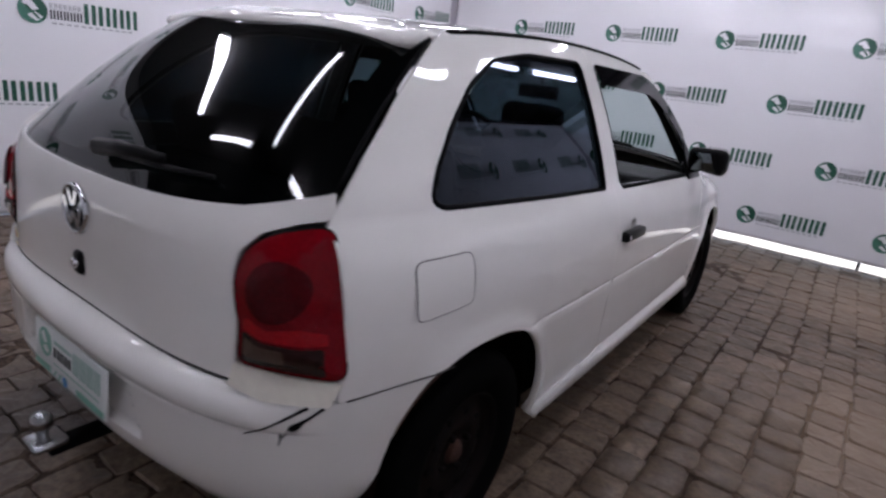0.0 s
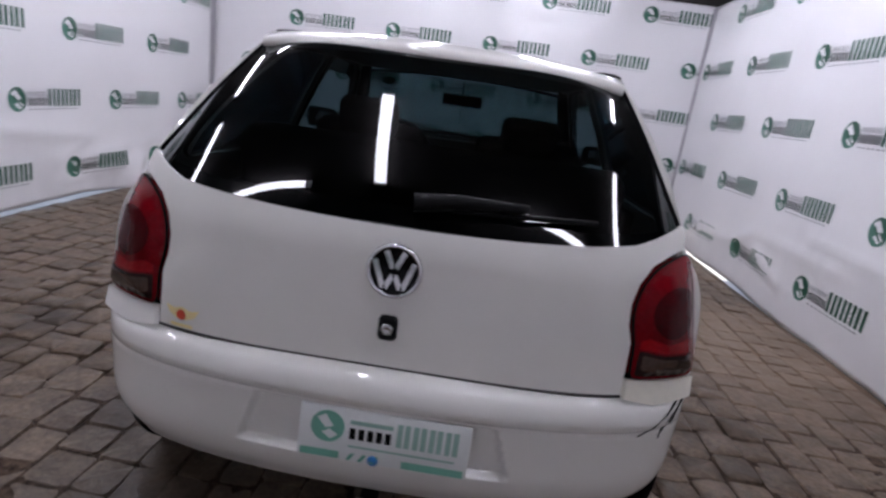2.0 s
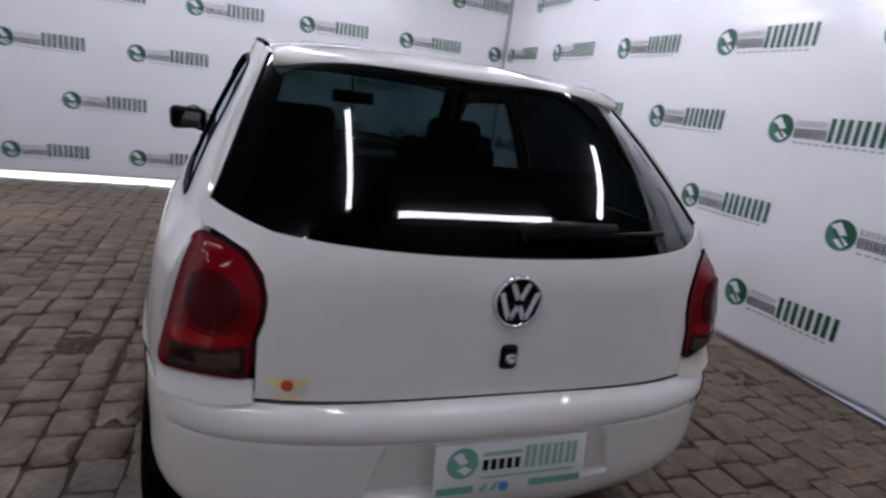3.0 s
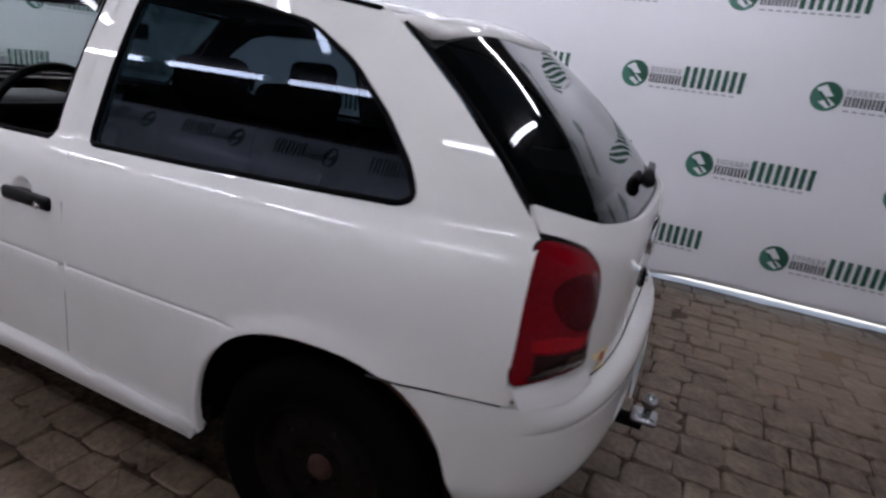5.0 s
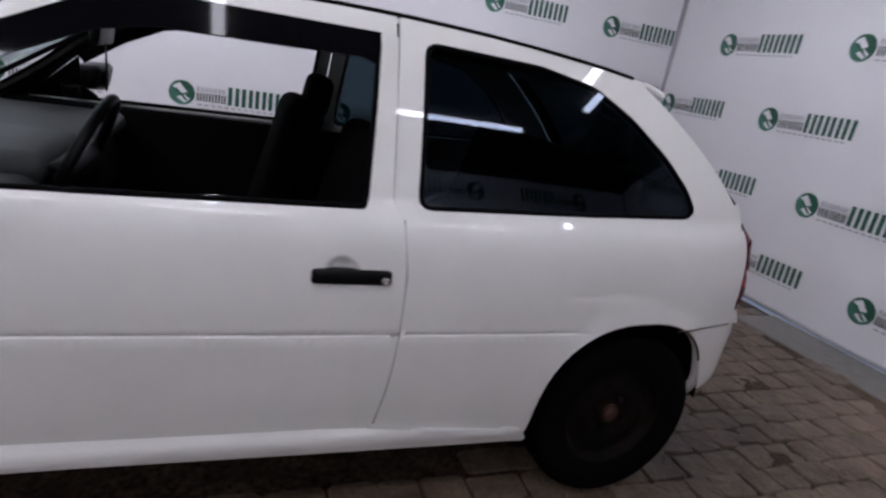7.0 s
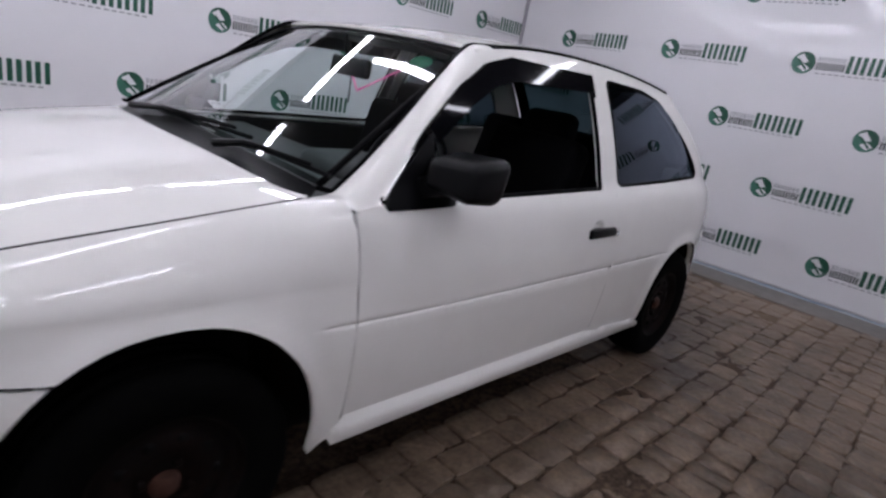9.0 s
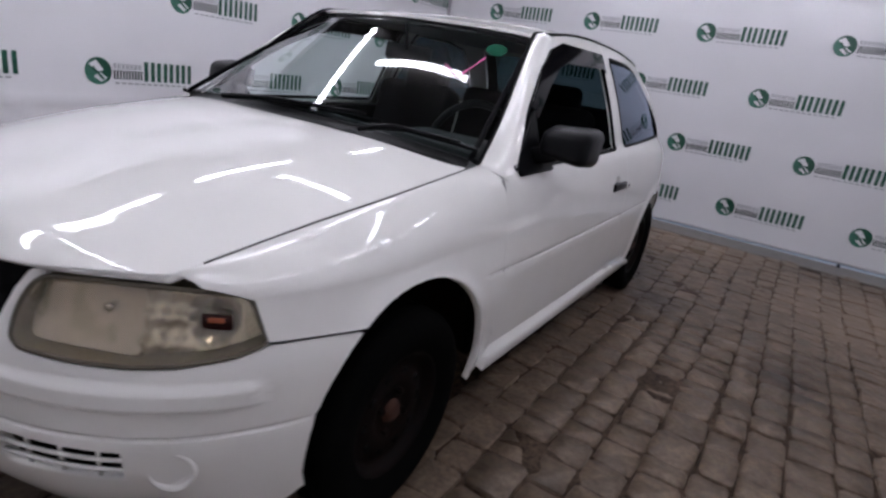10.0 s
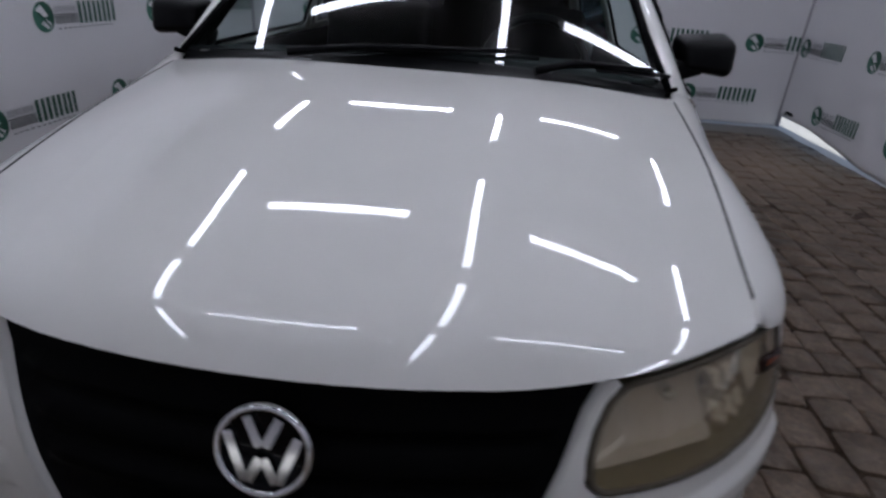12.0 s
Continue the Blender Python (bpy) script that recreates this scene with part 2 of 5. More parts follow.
    me.normals_split_custom_set_from_vertices([tuple(n) for n in nor])
    return ob


def sweep(name, path, radius, material, parent, label="", ring=8, flat=1.0):
    """A round or flattened bar along a path of points."""
    bm = bmesh.new()
    path = [Vector(p) for p in path]
    rings = []
    for i, p in enumerate(path):
        d = (path[min(i + 1, len(path) - 1)] - path[max(i - 1, 0)]).normalized()
        a = d.cross(Vector((0, 0, 1)))
        a = (a if a.length > 1e-3 else Vector((1, 0, 0))).normalized()
        b = d.cross(a)
        r = radius[i] if isinstance(radius, (list, tuple)) else radius
        rings.append([bm.verts.new(p + a * (r * math.cos(2 * math.pi * k / ring)) + b * (r * flat * math.sin(2 * math.pi * k / ring)))
                      for k in range(ring)])
    for r0, r1 in zip(rings, rings[1:]):
        for k in range(ring):
            bm.faces.new((r0[k], r0[(k + 1) % ring], r1[(k + 1) % ring], r1[k]))
    bm.faces.new(rings[0]), bm.faces.new(rings[-1])
    bmesh.ops.recalc_face_normals(bm, faces=bm.faces)
    return part(name, bm, material, parent, label)


def box(bm, x0, x1, y0, y1, z0, z1, bevel=0.0, m=None, seg=2):
    """A bevelled block added to bm."""
    made = bmesh.ops.create_cube(bm, size=1.0)["verts"]
    for v in made:
        v.co = Vector(((x0 + x1) / 2 + v.co.x * (x1 - x0), (y0 + y1) / 2 + v.co.y * (y1 - y0), (z0 + z1) / 2 + v.co.z * (z1 - z0)))
    if bevel:
        es = list({e for v in made for e in v.link_edges})
        made = bmesh.ops.bevel(bm, geom=es, offset=bevel, segments=seg, profile=0.5, affect="EDGES")["verts"]
    if m is not None:
        bmesh.ops.transform(bm, matrix=m, verts=list(made))
    return bm


def block(name, x0, x1, y0, y1, z0, z1, material, parent=None, bevel=0.008, m=None, label="", seg=2):
    bm = box(bmesh.new(), x0, x1, y0, y1, z0, z1, bevel, m, seg)
    return part(name, bm, material, parent, label, smooth_faces=False)


def lathe(name, profile, material, parent, m, ring=40, label=""):
    """A body turned about its x axis from (x, radius) pairs."""
    bm = bmesh.new()
    rings = [[bm.verts.new(m @ Vector((x, r * math.cos(2 * math.pi * k / ring), r * math.sin(2 * math.pi * k / ring)))) for k in range(ring)]
             for x, r in profile]
    for a, b in zip(rings, rings[1:]):
        for k in range(ring):
            bm.faces.new((a[k], a[(k + 1) % ring], b[(k + 1) % ring], b[k]))
    bmesh.ops.remove_doubles(bm, verts=bm.verts, dist=1e-5)
    bmesh.ops.recalc_face_normals(bm, faces=bm.faces)
    return part(name, bm, material, parent, label)


def loft(name, a, b, material, parent, bulge=0.0, rows=5, lip=0.0, label="", out=(0, 1.3, 0.6)):
    """A strip between two lines of equally many points, bulging away from the car's middle."""
    bm = bmesh.new()
    grid = []
    for p, q in zip(a, b):
        p, q = Vector(p), Vector(q)
        n = ((p + q) / 2 - Vector(out)).normalized()
        grid.append([bm.verts.new(p.lerp(q, k / (rows - 1)) + n * bulge * 4 * (k / (rows - 1)) * (1 - k / (rows - 1))) for k in range(rows)])
    for r0, r1 in zip(grid, grid[1:]):
        for k in range(rows - 1):
            bm.faces.new((r0[k], r0[k + 1], r1[k + 1], r1[k]))
    bmesh.ops.recalc_face_normals(bm, faces=bm.faces)
    return part(name, bm, material, parent, label)


def dotted(fn, points, k=8):
    """A smooth line through a few points."""
    t = [i / (len(points) - 1) for i in range(len(points))]
    s = [spline(list(zip(t, [p[c] for p in points]))) for c in range(len(points[0]))]
    return [tuple(f(i / (k - 1)) for f in s) for i in range(k)]

# ---- the room: four walls of printed banners under a dark ceiling with tubes ----
def vinyl():
    m, n, l, b = shader("white_banner_vinyl")
    co, big, fold, mp = n.new("ShaderNodeTexCoord"), n.new("ShaderNodeTexNoise"), n.new("ShaderNodeTexNoise"), n.new("ShaderNodeMapping")
    mp.inputs["Scale"].default_value = (1.2, 1.2, 0.5)
    big.inputs["Scale"].default_value, fold.inputs["Scale"].default_value = 1.3, 2.6
    fold.inputs["Detail"].default_value = 2
    ramp = n.new("ShaderNodeValToRGB")
    ramp.color_ramp.elements[0].color, ramp.color_ramp.elements[1].color = (0.71, 0.70, 0.72, 1), (0.81, 0.80, 0.82, 1)
    bn = n.new("ShaderNodeBump")
    bn.inputs["Strength"].default_value, bn.inputs["Distance"].default_value = 0.13, 0.05
    l.new(co.outputs["Object"], big.inputs["Vector"]), l.new(co.outputs["Object"], mp.inputs["Vector"]), l.new(mp.outputs[0], fold.inputs["Vector"])
    l.new(big.outputs["Fac"], ramp.inputs["Fac"]), l.new(ramp.outputs["Color"], b.inputs["Base Color"])
    l.new(fold.outputs["Fac"], bn.inputs["Height"]), l.new(bn.outputs["Normal"], b.inputs["Normal"])
    b.inputs["Roughness"].default_value = 0.32
    b.inputs["Coat Weight"].default_value, b.inputs["Coat Roughness"].default_value = 0.48, 0.09
    b.inputs["Specular IOR Level"].default_value = 0.34
    return m


VINYL = vinyl()
INK_GREEN = surface("dark_green_ink", (0.008, 0.082, 0.048), 0.35, vary=0.15, scale=8)
INK_TEAL = surface("pale_green_ink", (0.045, 0.17, 0.12), 0.35, vary=0.15, scale=8)
INK_BLACK = surface("black_ink", (0.016, 0.018, 0.020), 0.35, vary=0.1, scale=8)
INK_GREY = surface("grey_ink", (0.33, 0.33, 0.35), 0.35, vary=0.1, scale=8)
BANNER_TOP = 2.46
COL = 1.075


def wave(u, z, seed):
    """Slack of a hanging sheet, in metres."""
    return 0.010 * math.sin(u * 1.9 + seed) * math.sin(z * 1.3 + seed) + 0.009 * math.sin(u * 4.3 + 2 * seed) * smooth(1.5, 0.0, z) + 0.004 * math.sin(u * 11.0 + seed + 5 * z) * smooth(0.75, 0.0, z) + 0.0015 * math.sin(u * 23.0 + 9 * z + seed) * smooth(0.6, 0.1, z)


WEST_FOLDS = ((4.0, 0.61, 4.78, 0.53), (4.78, 0.53, 5.18, 0.49), (5.18, 0.49, 4.80, 0.32), (5.0, 0.31, 6.2, 0.44), (4.9, 0.16, 6.0, 0.27))
EAST_FOLDS = ((0.4, 0.19, 1.12, 0.34), (1.12, 0.34, 1.70, 0.345), (1.70, 0.345, 2.04, 0.50), (2.04, 0.50, 3.17, 0.50), (2.86, 0.62, 3.07, 0.49), (2.86, 0.62, 3.6, 0.60), (2.2, 0.36, 2.6, 0.23))


def folds(u, z, lines):
    """Sharp slanting ridges, higher in their middle."""
    out = 0.0
    if 0.05 < z < 0.85:
        for u0, z0, u1, z1 in lines:
            du, dz = u1 - u0, z1 - z0
            k = min(max(((u - u0) * du + (z - z0) * dz) / (du * du + dz * dz), 0.0), 1.0)
            d = math.hypot(u - u0 - k * du, z - z0 - k * dz)
            out = max(out, 0.020 * math.exp(-d / 0.060))
    return out


def crumple(u, z, seed):
    """Loose, creased feet of the two long banners near their north ends."""
    if seed == 1.4:
        return folds(u, z, EAST_FOLDS)
    if seed != 3.9:
        return 0.0
    k = smooth(5.0, 6.4, u) * smooth(0.55, 0.05, z)
    return k * (0.075 + 0.05 * math.sin(u * 9.0 + 6 * z) + 0.035 * math.sin(u * 17.0 - 9 * z)) + folds(u, z, WEST_FOLDS)


def banner(name, place, length, rows_from, low, seed, top_row, row_step):
    """A banner wall. place(u, d, z): u along it, d into the room."""
    bm = bmesh.new()
    nu, nz = int(length / 0.035), 72
    foot = low if callable(low) else (lambda u: low)
    level = lambda u, k: foot(u) + (BANNER_TOP - foot(u)) * k / nz
    grid = [[bm.verts.new(place(length * i / nu, wave(length * i / nu, level(length * i / nu, k), seed) + crumple(length * i / nu, level(length * i / nu, k), seed), level(length * i / nu, k))) for k in range(nz + 1)] for i in range(nu + 1)]
    back = [[bm.verts.new(place(length * i / nu, -0.05, level(length * i / nu, k))) for k in range(nz + 1)] for i in range(nu + 1)]
    for i in range(nu):
        for k in range(nz):
            bm.faces.new((grid[i][k], grid[i + 1][k], grid[i + 1][k + 1], grid[i][k + 1]))
    for i in range(nu):
        for k in range(nz):
            bm.faces.new((back[i][k], back[i][k + 1], back[i + 1][k + 1], back[i + 1][k]))
        for k in (0, nz):
            bm.faces.new((grid[i][k], grid[i + 1][k], back[i + 1][k], back[i][k]))
    for i in (0, nu):
        for k in range(nz):
            bm.faces.new((grid[i][k], grid[i][k + 1], back[i][k + 1], back[i][k]))
    bmesh.ops.recalc_face_normals(bm, faces=bm.faces)
    wall = tagged(part(name, bm, VINYL), "white vinyl banner wall printed with green logos", "wall", kind="structure")
    for row in range(-1, 4):
        z0 = top_row - row * row_step
        u0 = rows_from[row % 2]
        for c in range(-6, 8):
            u = u0 + c * COL
            if -0.05 < u < length - 0.1:
                logo(wall, lambda a, b, d, u=u, z0=z0: place(u + a, wave(u + a, z0 + b, seed) + crumple(u + a, z0 + b, seed) + d, z0 + b), -u, length - u)
    return wall


def logo(wall, put, lo, hi):
    """A split disc and rows of plain bars, printed on the banner."""
    bm = bmesh.new()

    def poly(points, ink, d=0.003):
        if all(lo <= a <= hi for a, _ in points):
            f = bm.faces.new([bm.verts.new(put(a, b, d)) for a, b in points])
            f.material_index = ink
    r = 0.082
    poly([(r * math.cos(radians(a)), r * math.sin(radians(a))) for a in range(-50, 131, 12)], 0)
    poly([(r * math.cos(radians(a)), r * math.sin(radians(a))) for a in range(130, 311, 12)], 1)
    poly([(-0.058, 0.040), (-0.014, 0.066), (0.034, 0.006), (-0.012, -0.006)], 4, 0.0045)
    poly([(-0.032, -0.034), (0.010, -0.008), (0.054, -0.038), (0.016, -0.066)], 4, 0.0045)
    poly([(-0.048, 0.022), (-0.032, 0.028), (0.038, -0.046), (0.024, -0.052)], 0, 0.006)
    bar = lambda x0, x1, z0, z1, ink: poly([(x0, z0), (x1, z0), (x1, z1), (x0, z1)], ink)
    for k in range(7):
        bar(0.094 + k * 0.027, 0.101 + k * 0.027, 0.022, 0.054, 3)
        bar(0.106 + k * 0.027, 0.111 + k * 0.027, 0.022, 0.054, 3)
    for k in range(5):
        bar(0.094 + k * 0.039, 0.105 + k * 0.039, -0.042, 0.013, 2)
        bar(0.113 + k * 0.039, 0.124 + k * 0.039, -0.042, 0.013, 2)
    for k in range(4):
        bar(0.294 + k * 0.090, 0.321 + k * 0.090, -0.048, 0.076, 0)
        bar(0.341 + k * 0.090, 0.367 + k * 0.090, -0.048, 0.076, 0)
    for k in range(12):
        bar(0.10 + k * 0.043, 0.128 + k * 0.043, -0.072, -0.063, 3)
    if len(bm.faces):
        part("banner_logo", bm, [INK_GREEN, INK_TEAL, INK_BLACK, INK_GREY, VINYL], wall, smooth_faces=False)
    else:
        bm.free()


W, D = ROOM_E - ROOM_W, ROOM_N - ROOM_S
# u runs to the right as one faces the wall from inside
banner("wall_north", lambda u, d, z: (ROOM_W + u, ROOM_N - d, z), W, (0.075 - ROOM_W, 1.71 - COL - ROOM_W), 0.07, 0.3, 1.797, 0.508)
banner("wall_east", lambda u, d, z: (ROOM_E - d, ROOM_N - u, z), D, (ROOM_N - 0.475, ROOM_N - 0.987), lambda u: 0.003 + 0.047 * smooth(5.2, 5.7, u) + 0.024 * smooth(2.6, 1.6, u), 1.4, 1.795, 0.497)
banner("wall_south", lambda u, d, z: (ROOM_E - u, ROOM_S + d, z), W, (ROOM_E + 0.412, ROOM_E + 0.986), 0.020, 2.2, 1.774, 0.495)
banner("wall_west", lambda u, d, z: (ROOM_W + d, ROOM_S + u, z), D - 0.13, (2.085 - ROOM_S, 1.548 - ROOM_S), lambda u: 0.005 + 0.135 * smooth(2.0, 0.3, u) + 0.030 * smooth(2.6, 3.4, u) * smooth(5.6, 5.0, u), 3.9, 1.80, 0.512)

POST = surface("lilac_grey_post", (0.42, 0.40, 0.44), 0.6, vary=0.15)
for nm, px, py in (("ne", ROOM_E, ROOM_N), ("se", ROOM_E, ROOM_S), ("sw", ROOM_W, ROOM_S)):
    tagged(lathe("corner_post_" + nm, [(0.03, 0.0001), (0.03, 0.022), (2.44, 0.022), (2.44, 0.0001)], POST, None,
                 Matrix.Translation((px, py, 0)) @ Matrix(((0, 0, 1, 0), (0, 1, 0, 0), (1, 0, 0, 0), (0, 0, 0, 1))), 14), "grey tube post in the corner of the banners", "post", kind="structure")
# Added post blocks daylight in the corner slit above 0.95 m.
tagged(block("corner_post_nw", ROOM_W - 0.075, ROOM_W - 0.012, ROOM_N - 0.128, ROOM_N + 0.05, 0.95, 2.45, POST, None, 0.006), "added lilac-grey post blocking the upper corner slit", "post", kind="structure")
ceiling_mat = surface("dark_ceiling", (0.035, 0.031, 0.031), 0.9, vary=0.3, scale=4)
block("ceiling", ROOM_W - 0.21, ROOM_E + 0.21, ROOM_S - 0.21, ROOM_N + 0.21, CEIL + 0.001, CEIL + 0.08, ceiling_mat, None, 0.0)
tagged(bpy.data.objects["ceiling"], "dark ceiling with rows of white tubes", "ceiling", kind="structure")
# Added dark strips that keep sky light from entering above the banners.
for nm, a in (("north", (ROOM_W - 0.2, ROOM_E + 0.2, ROOM_N + 0.10, ROOM_N + 0.2)), ("south", (ROOM_W - 0.2, ROOM_E + 0.2, ROOM_S - 0.2, ROOM_S - 0.10)),
              ("east", (ROOM_E + 0.10, ROOM_E + 0.2, ROOM_S - 0.09, ROOM_N + 0.09)), ("west", (ROOM_W - 0.2, ROOM_W - 0.10, ROOM_S - 0.09, ROOM_N + 0.09))):
    tagged(block("sky_block_" + nm, *a, 2.30, CEIL, ceiling_mat, None, 0.0), "added dark strip blocking sky above the banner", "beam", kind="structure")
yard = surface("sunlit_concrete", (0.78, 0.76, 0.73), 0.9, vary=0.15, scale=3)
ground = block("ground", -60, 60, -60, 60, -0.35, -0.030, yard, None, 0.0)
tagged(ground, "pale concrete yard outside", "ground", kind="structure")

# tubes
TUBE = glow("lit_white_tube", (0.915, 0.92, 1.05), 27.9)
CAPM = surface("tube_cap", (0.7, 0.7, 0.7), 0.4)


def tube_light(x, y, along, first=[]):
    m = Matrix.Translation((x, y, CEIL - 0.035)) @ pose(0, 0, 0, 0, 0, 90 if along == "y" else 0)
    if first:
        return copy_thing(first[0], m)
    t = tagged(new("tube_light"), "bare white tube lamp fixed below the dark ceiling", "lamp", "ceiling tubes")
    lathe("tube", [(-0.48, 0.0001), (-0.48, 0.029), (0.48, 0.029), (0.48, 0.0001)], TUBE, t, Matrix(), 14)
    for s in (-1, 1):
        lathe("end_cap", [(-0.012, 0.0001), (-0.012, 0.030), (0.018, 0.030), (0.018, 0.0001)], CAPM, t, Matrix.Translation((s * 0.485, 0, 0)), 14)
    part("tube_rail", box(bmesh.new(), -0.50, 0.50, -0.018, 0.018, 0.024, 0.036, 0.004), CAPM, t)
    first.append(t)
    t.matrix_basis = m
    return t


for x in (-2.15, -0.33, 1.48):
    for y in (-0.20 if x == -2.15 else -0.42, 1.30, 2.48, 3.70):
        tube_light(x, y, "y")
for x in (-1.22, 0.60):
    for y in (-0.98, 1.30, 3.2):
        tube_light(x, y, "x")


# a clear plastic patch and two black ties on the banners
PATCH = surface("wrinkled_clear_plastic", (0.60, 0.59, 0.62), 0.06, vary=0.1, scale=10, bump=0.5, bump_scale=14, coat=0.5)
bm = bmesh.new()
cells = [[bm.verts.new((ROOM_E - 0.024 - 0.004 * math.sin(i * 1.7) * math.sin(k * 1.1), -1.97 - 0.31 * i / 8, 1.16 + 0.26 * k / 8 - 0.02 * (i / 8))) for k in range(9)] for i in range(9)]
for i in range(8):
    for k in range(8):
        bm.faces.new((cells[i][k], cells[i + 1][k], cells[i + 1][k + 1], cells[i][k + 1]))
tagged(part("plastic_patch", bm, PATCH), "wrinkled clear plastic patch stuck on the banner", "patch")
for pts in ([(-2.56, ROOM_S + 0.02, 1.20), (-2.62, ROOM_S + 0.03, 1.215), (-2.68, ROOM_S + 0.025, 1.19), (-2.77, ROOM_S + 0.03, 1.20)],
            [(ROOM_W + 0.025, -2.20, 0.17), (ROOM_W + 0.04, -2.14, 0.20), (ROOM_W + 0.025, -2.06, 0.19)]):
    tagged(sweep("tie", pts, [0.010, 0.016, 0.014, 0.007][:len(pts)], BLACK, None), "short black tie on the banner", "tie")
for x, y, h in ((1.59, ROOM_N - 0.03, 0.08), (-1.98, ROOM_S + 0.03, 0.035)):
    tagged(block("foot_clip", x - 0.012, x + 0.012, y - 0.012, y + 0.012, 0.0, h, BLACK, None, 0.004), "black clip holding the foot of the banner", "clip")

# ---- the car: rear axle at y 0.03, front axle at y 2.46, nose towards +y ----
car = tagged(new("car"), "white three-door hatchback with black steel wheels on stone setts", "car")

half_width = spline([(-0.40, 0.698), (-0.37, 0.707), (-0.2, 0.748), (0, 0.772), (0.36, 0.788), (0.8, 0.794), (1.5, 0.795), (2.0, 0.792),
                     (2.4, 0.786), (2.65, 0.772), (2.78, 0.746), (2.87, 0.712), (2.94, 0.668), (3.0, 0.61)])
low_lean = spline([(0.24, -0.034), (0.34, -0.014), (0.45, -0.005), (0.6, 0.0), (0.75, -0.008), (0.83, -0.022), (0.87, -0.038), (0.895, -0.055), (0.914, -0.071),
               (1.0, -0.104), (1.1, -0.147)])


def lean(z):
    """How far the side stands in from its widest line, by height: a soft shoulder, then evenly rounded glass and roof rail."""
    if z < 0.93:
        return low_lean(z)
    h = z - 0.93
    return low_lean(0.93) - 0.335 * h - 0.30 * h * h - 7.0 * max(0.0, h - 0.385) ** 2


# wheel openings: centre y and z, half length, height and squareness of the curve
REAR_ARCH, FRONT_ARCH = (0.035, 0.29, 0.325, 0.342, 2.4), (2.464, 0.305, 0.328, 0.36, 2.2)


def arch_line(opening, a0, a1, k=18, grow=1.0):
    """Points (y, z) along a wheel opening from angle a0 to a1."""
    cy, cz, ry, rz, n = opening
    out = []
    for i in range(k + 1):
        c, d = math.cos(radians(a0 + (a1 - a0) * i / k)), math.sin(radians(a0 + (a1 - a0) * i / k))
        out.append((cy + grow * ry * math.copysign(abs(c) ** (2 / n), c), cz + grow * rz * math.copysign(abs(d) ** (2 / n), d)))
    return out


gap_x = spline([(3.0, 0.588), (2.88, 0.600), (2.7, 0.620), (2.5, 0.640), (2.2, 0.655), (2.08, 0.660)])
gap_z = spline([(3.0, 0.745), (2.88, 0.768), (2.7, 0.802), (2.5, 0.834), (2.2, 0.878), (2.08, 0.895)])
roof_edge = spline([(1.56, 1.292), (1.4, 1.317), (1.22, 1.335), (0.76, 1.345), (0.53, 1.337), (0.3, 1.322), (0.085, 1.300), (-0.05, 1.275)])


def lip_of(y, z):
    out = 0.0
    for cy, cz, ry, rz, n in (REAR_ARCH, FRONT_ARCH):
        r = (abs((y - cy) / ry) ** n + abs((z - cz) / rz) ** n) ** (1 / n)
        out += 0.010 * math.exp(-((r - 1.0) / 0.09) ** 2)
    return out


def tuck(y, z):
    """The front wing stands in above its widest line."""
    return 0.031 * smooth(0.50, 0.72, z) * smooth(1.70, 2.42, y)


def flank(y, z):
    """The side of the body, from sill to roof."""
    crease = 0.0050 * math.exp(-((z - 0.604) / 0.0036) ** 2) * smooth(0.22, 0.30, y) * (1 - smooth(2.1, 2.16, y))
    taper = 0.026 * smooth(0.95, 1.3, z) * smooth(0.6, 0.0, y)
    return (half_width(y) + lean(z) + lip_of(y, z) - crease - taper - tuck(y, z), y, z)


def fender_skin(y, q):
    """The flank up to 0.70, then round over the shoulder to the bonnet's edge at 1.0."""
    if q <= 0.70:
        return flank(y, q)
    far = smooth(2.06, 2.42, y)
    t = (q - 0.70) / 0.30 * math.pi / 2
    x0, x1, z1 = flank(y, 0.70)[0], gap_x(y), gap_z(y)
    return (x1 + (x0 - x1) * max(math.cos(t), 0.0) ** (0.75 + 0.85 * far), y, 0.70 + (z1 - 0.70) * max(math.sin(t), 0.0) ** (0.95 + 0.1 * far))


def tail_y(x, z):
    w = 0.705 - 0.262 * (z - 0.645)
    return -0.527 + 0.155 * min(abs(x) / w, 1.06) ** 4.2 + 0.9 * max(0, z - 0.86) ** 1.6


def tail(x, z):
    return (x, tail_y(x, z), z)


def plan_line(points):
    """A plan curve as (x, y) by its length from the middle, for both sides."""
    run = [0.0]
    for (x0, y0), (x1, y1) in zip(points, points[1:]):
        run.append(run[-1] + math.hypot(x1 - x0, y1 - y0))
    both = [(-s, -p[0], p[1]) for s, p in zip(run[:0:-1], points[:0:-1])] + [(s, p[0], p[1]) for s, p in zip(run, points)]
    fx, fy = spline([(s, x) for s, x, _ in both]), spline([(s, y) for s, _, y in both])
    return fx, fy, run[-1]


def wrap(plan, profile, dent=None):
    """A surface from a plan curve and a profile of offset by height."""
    fx, fy, _ = plan

    def at(s, z):
        e = 1e-3
        tx, ty = fx(s + e) - fx(s - e), fy(s + e) - fy(s - e)
        k = math.hypot(tx, ty)
        nx, ny = ty / k, -tx / k
        if nx * fx(s) + ny * (fy(s) - 1.3) < 0:
            nx, ny = -nx, -ny
        o, zz = profile(z)
        o += dent(fx(s), zz) if dent else 0
        return (fx(s) + nx * o, fy(s) + ny * o, zz)
    return at


def s_at(plan, x):
    lo, hi = 0.0, plan[2] * 1.2
    for _ in range(40):
        mid = (lo + hi) / 2
        lo, hi = (mid, hi) if plan[0](mid) < x else (lo, mid)
    return lo


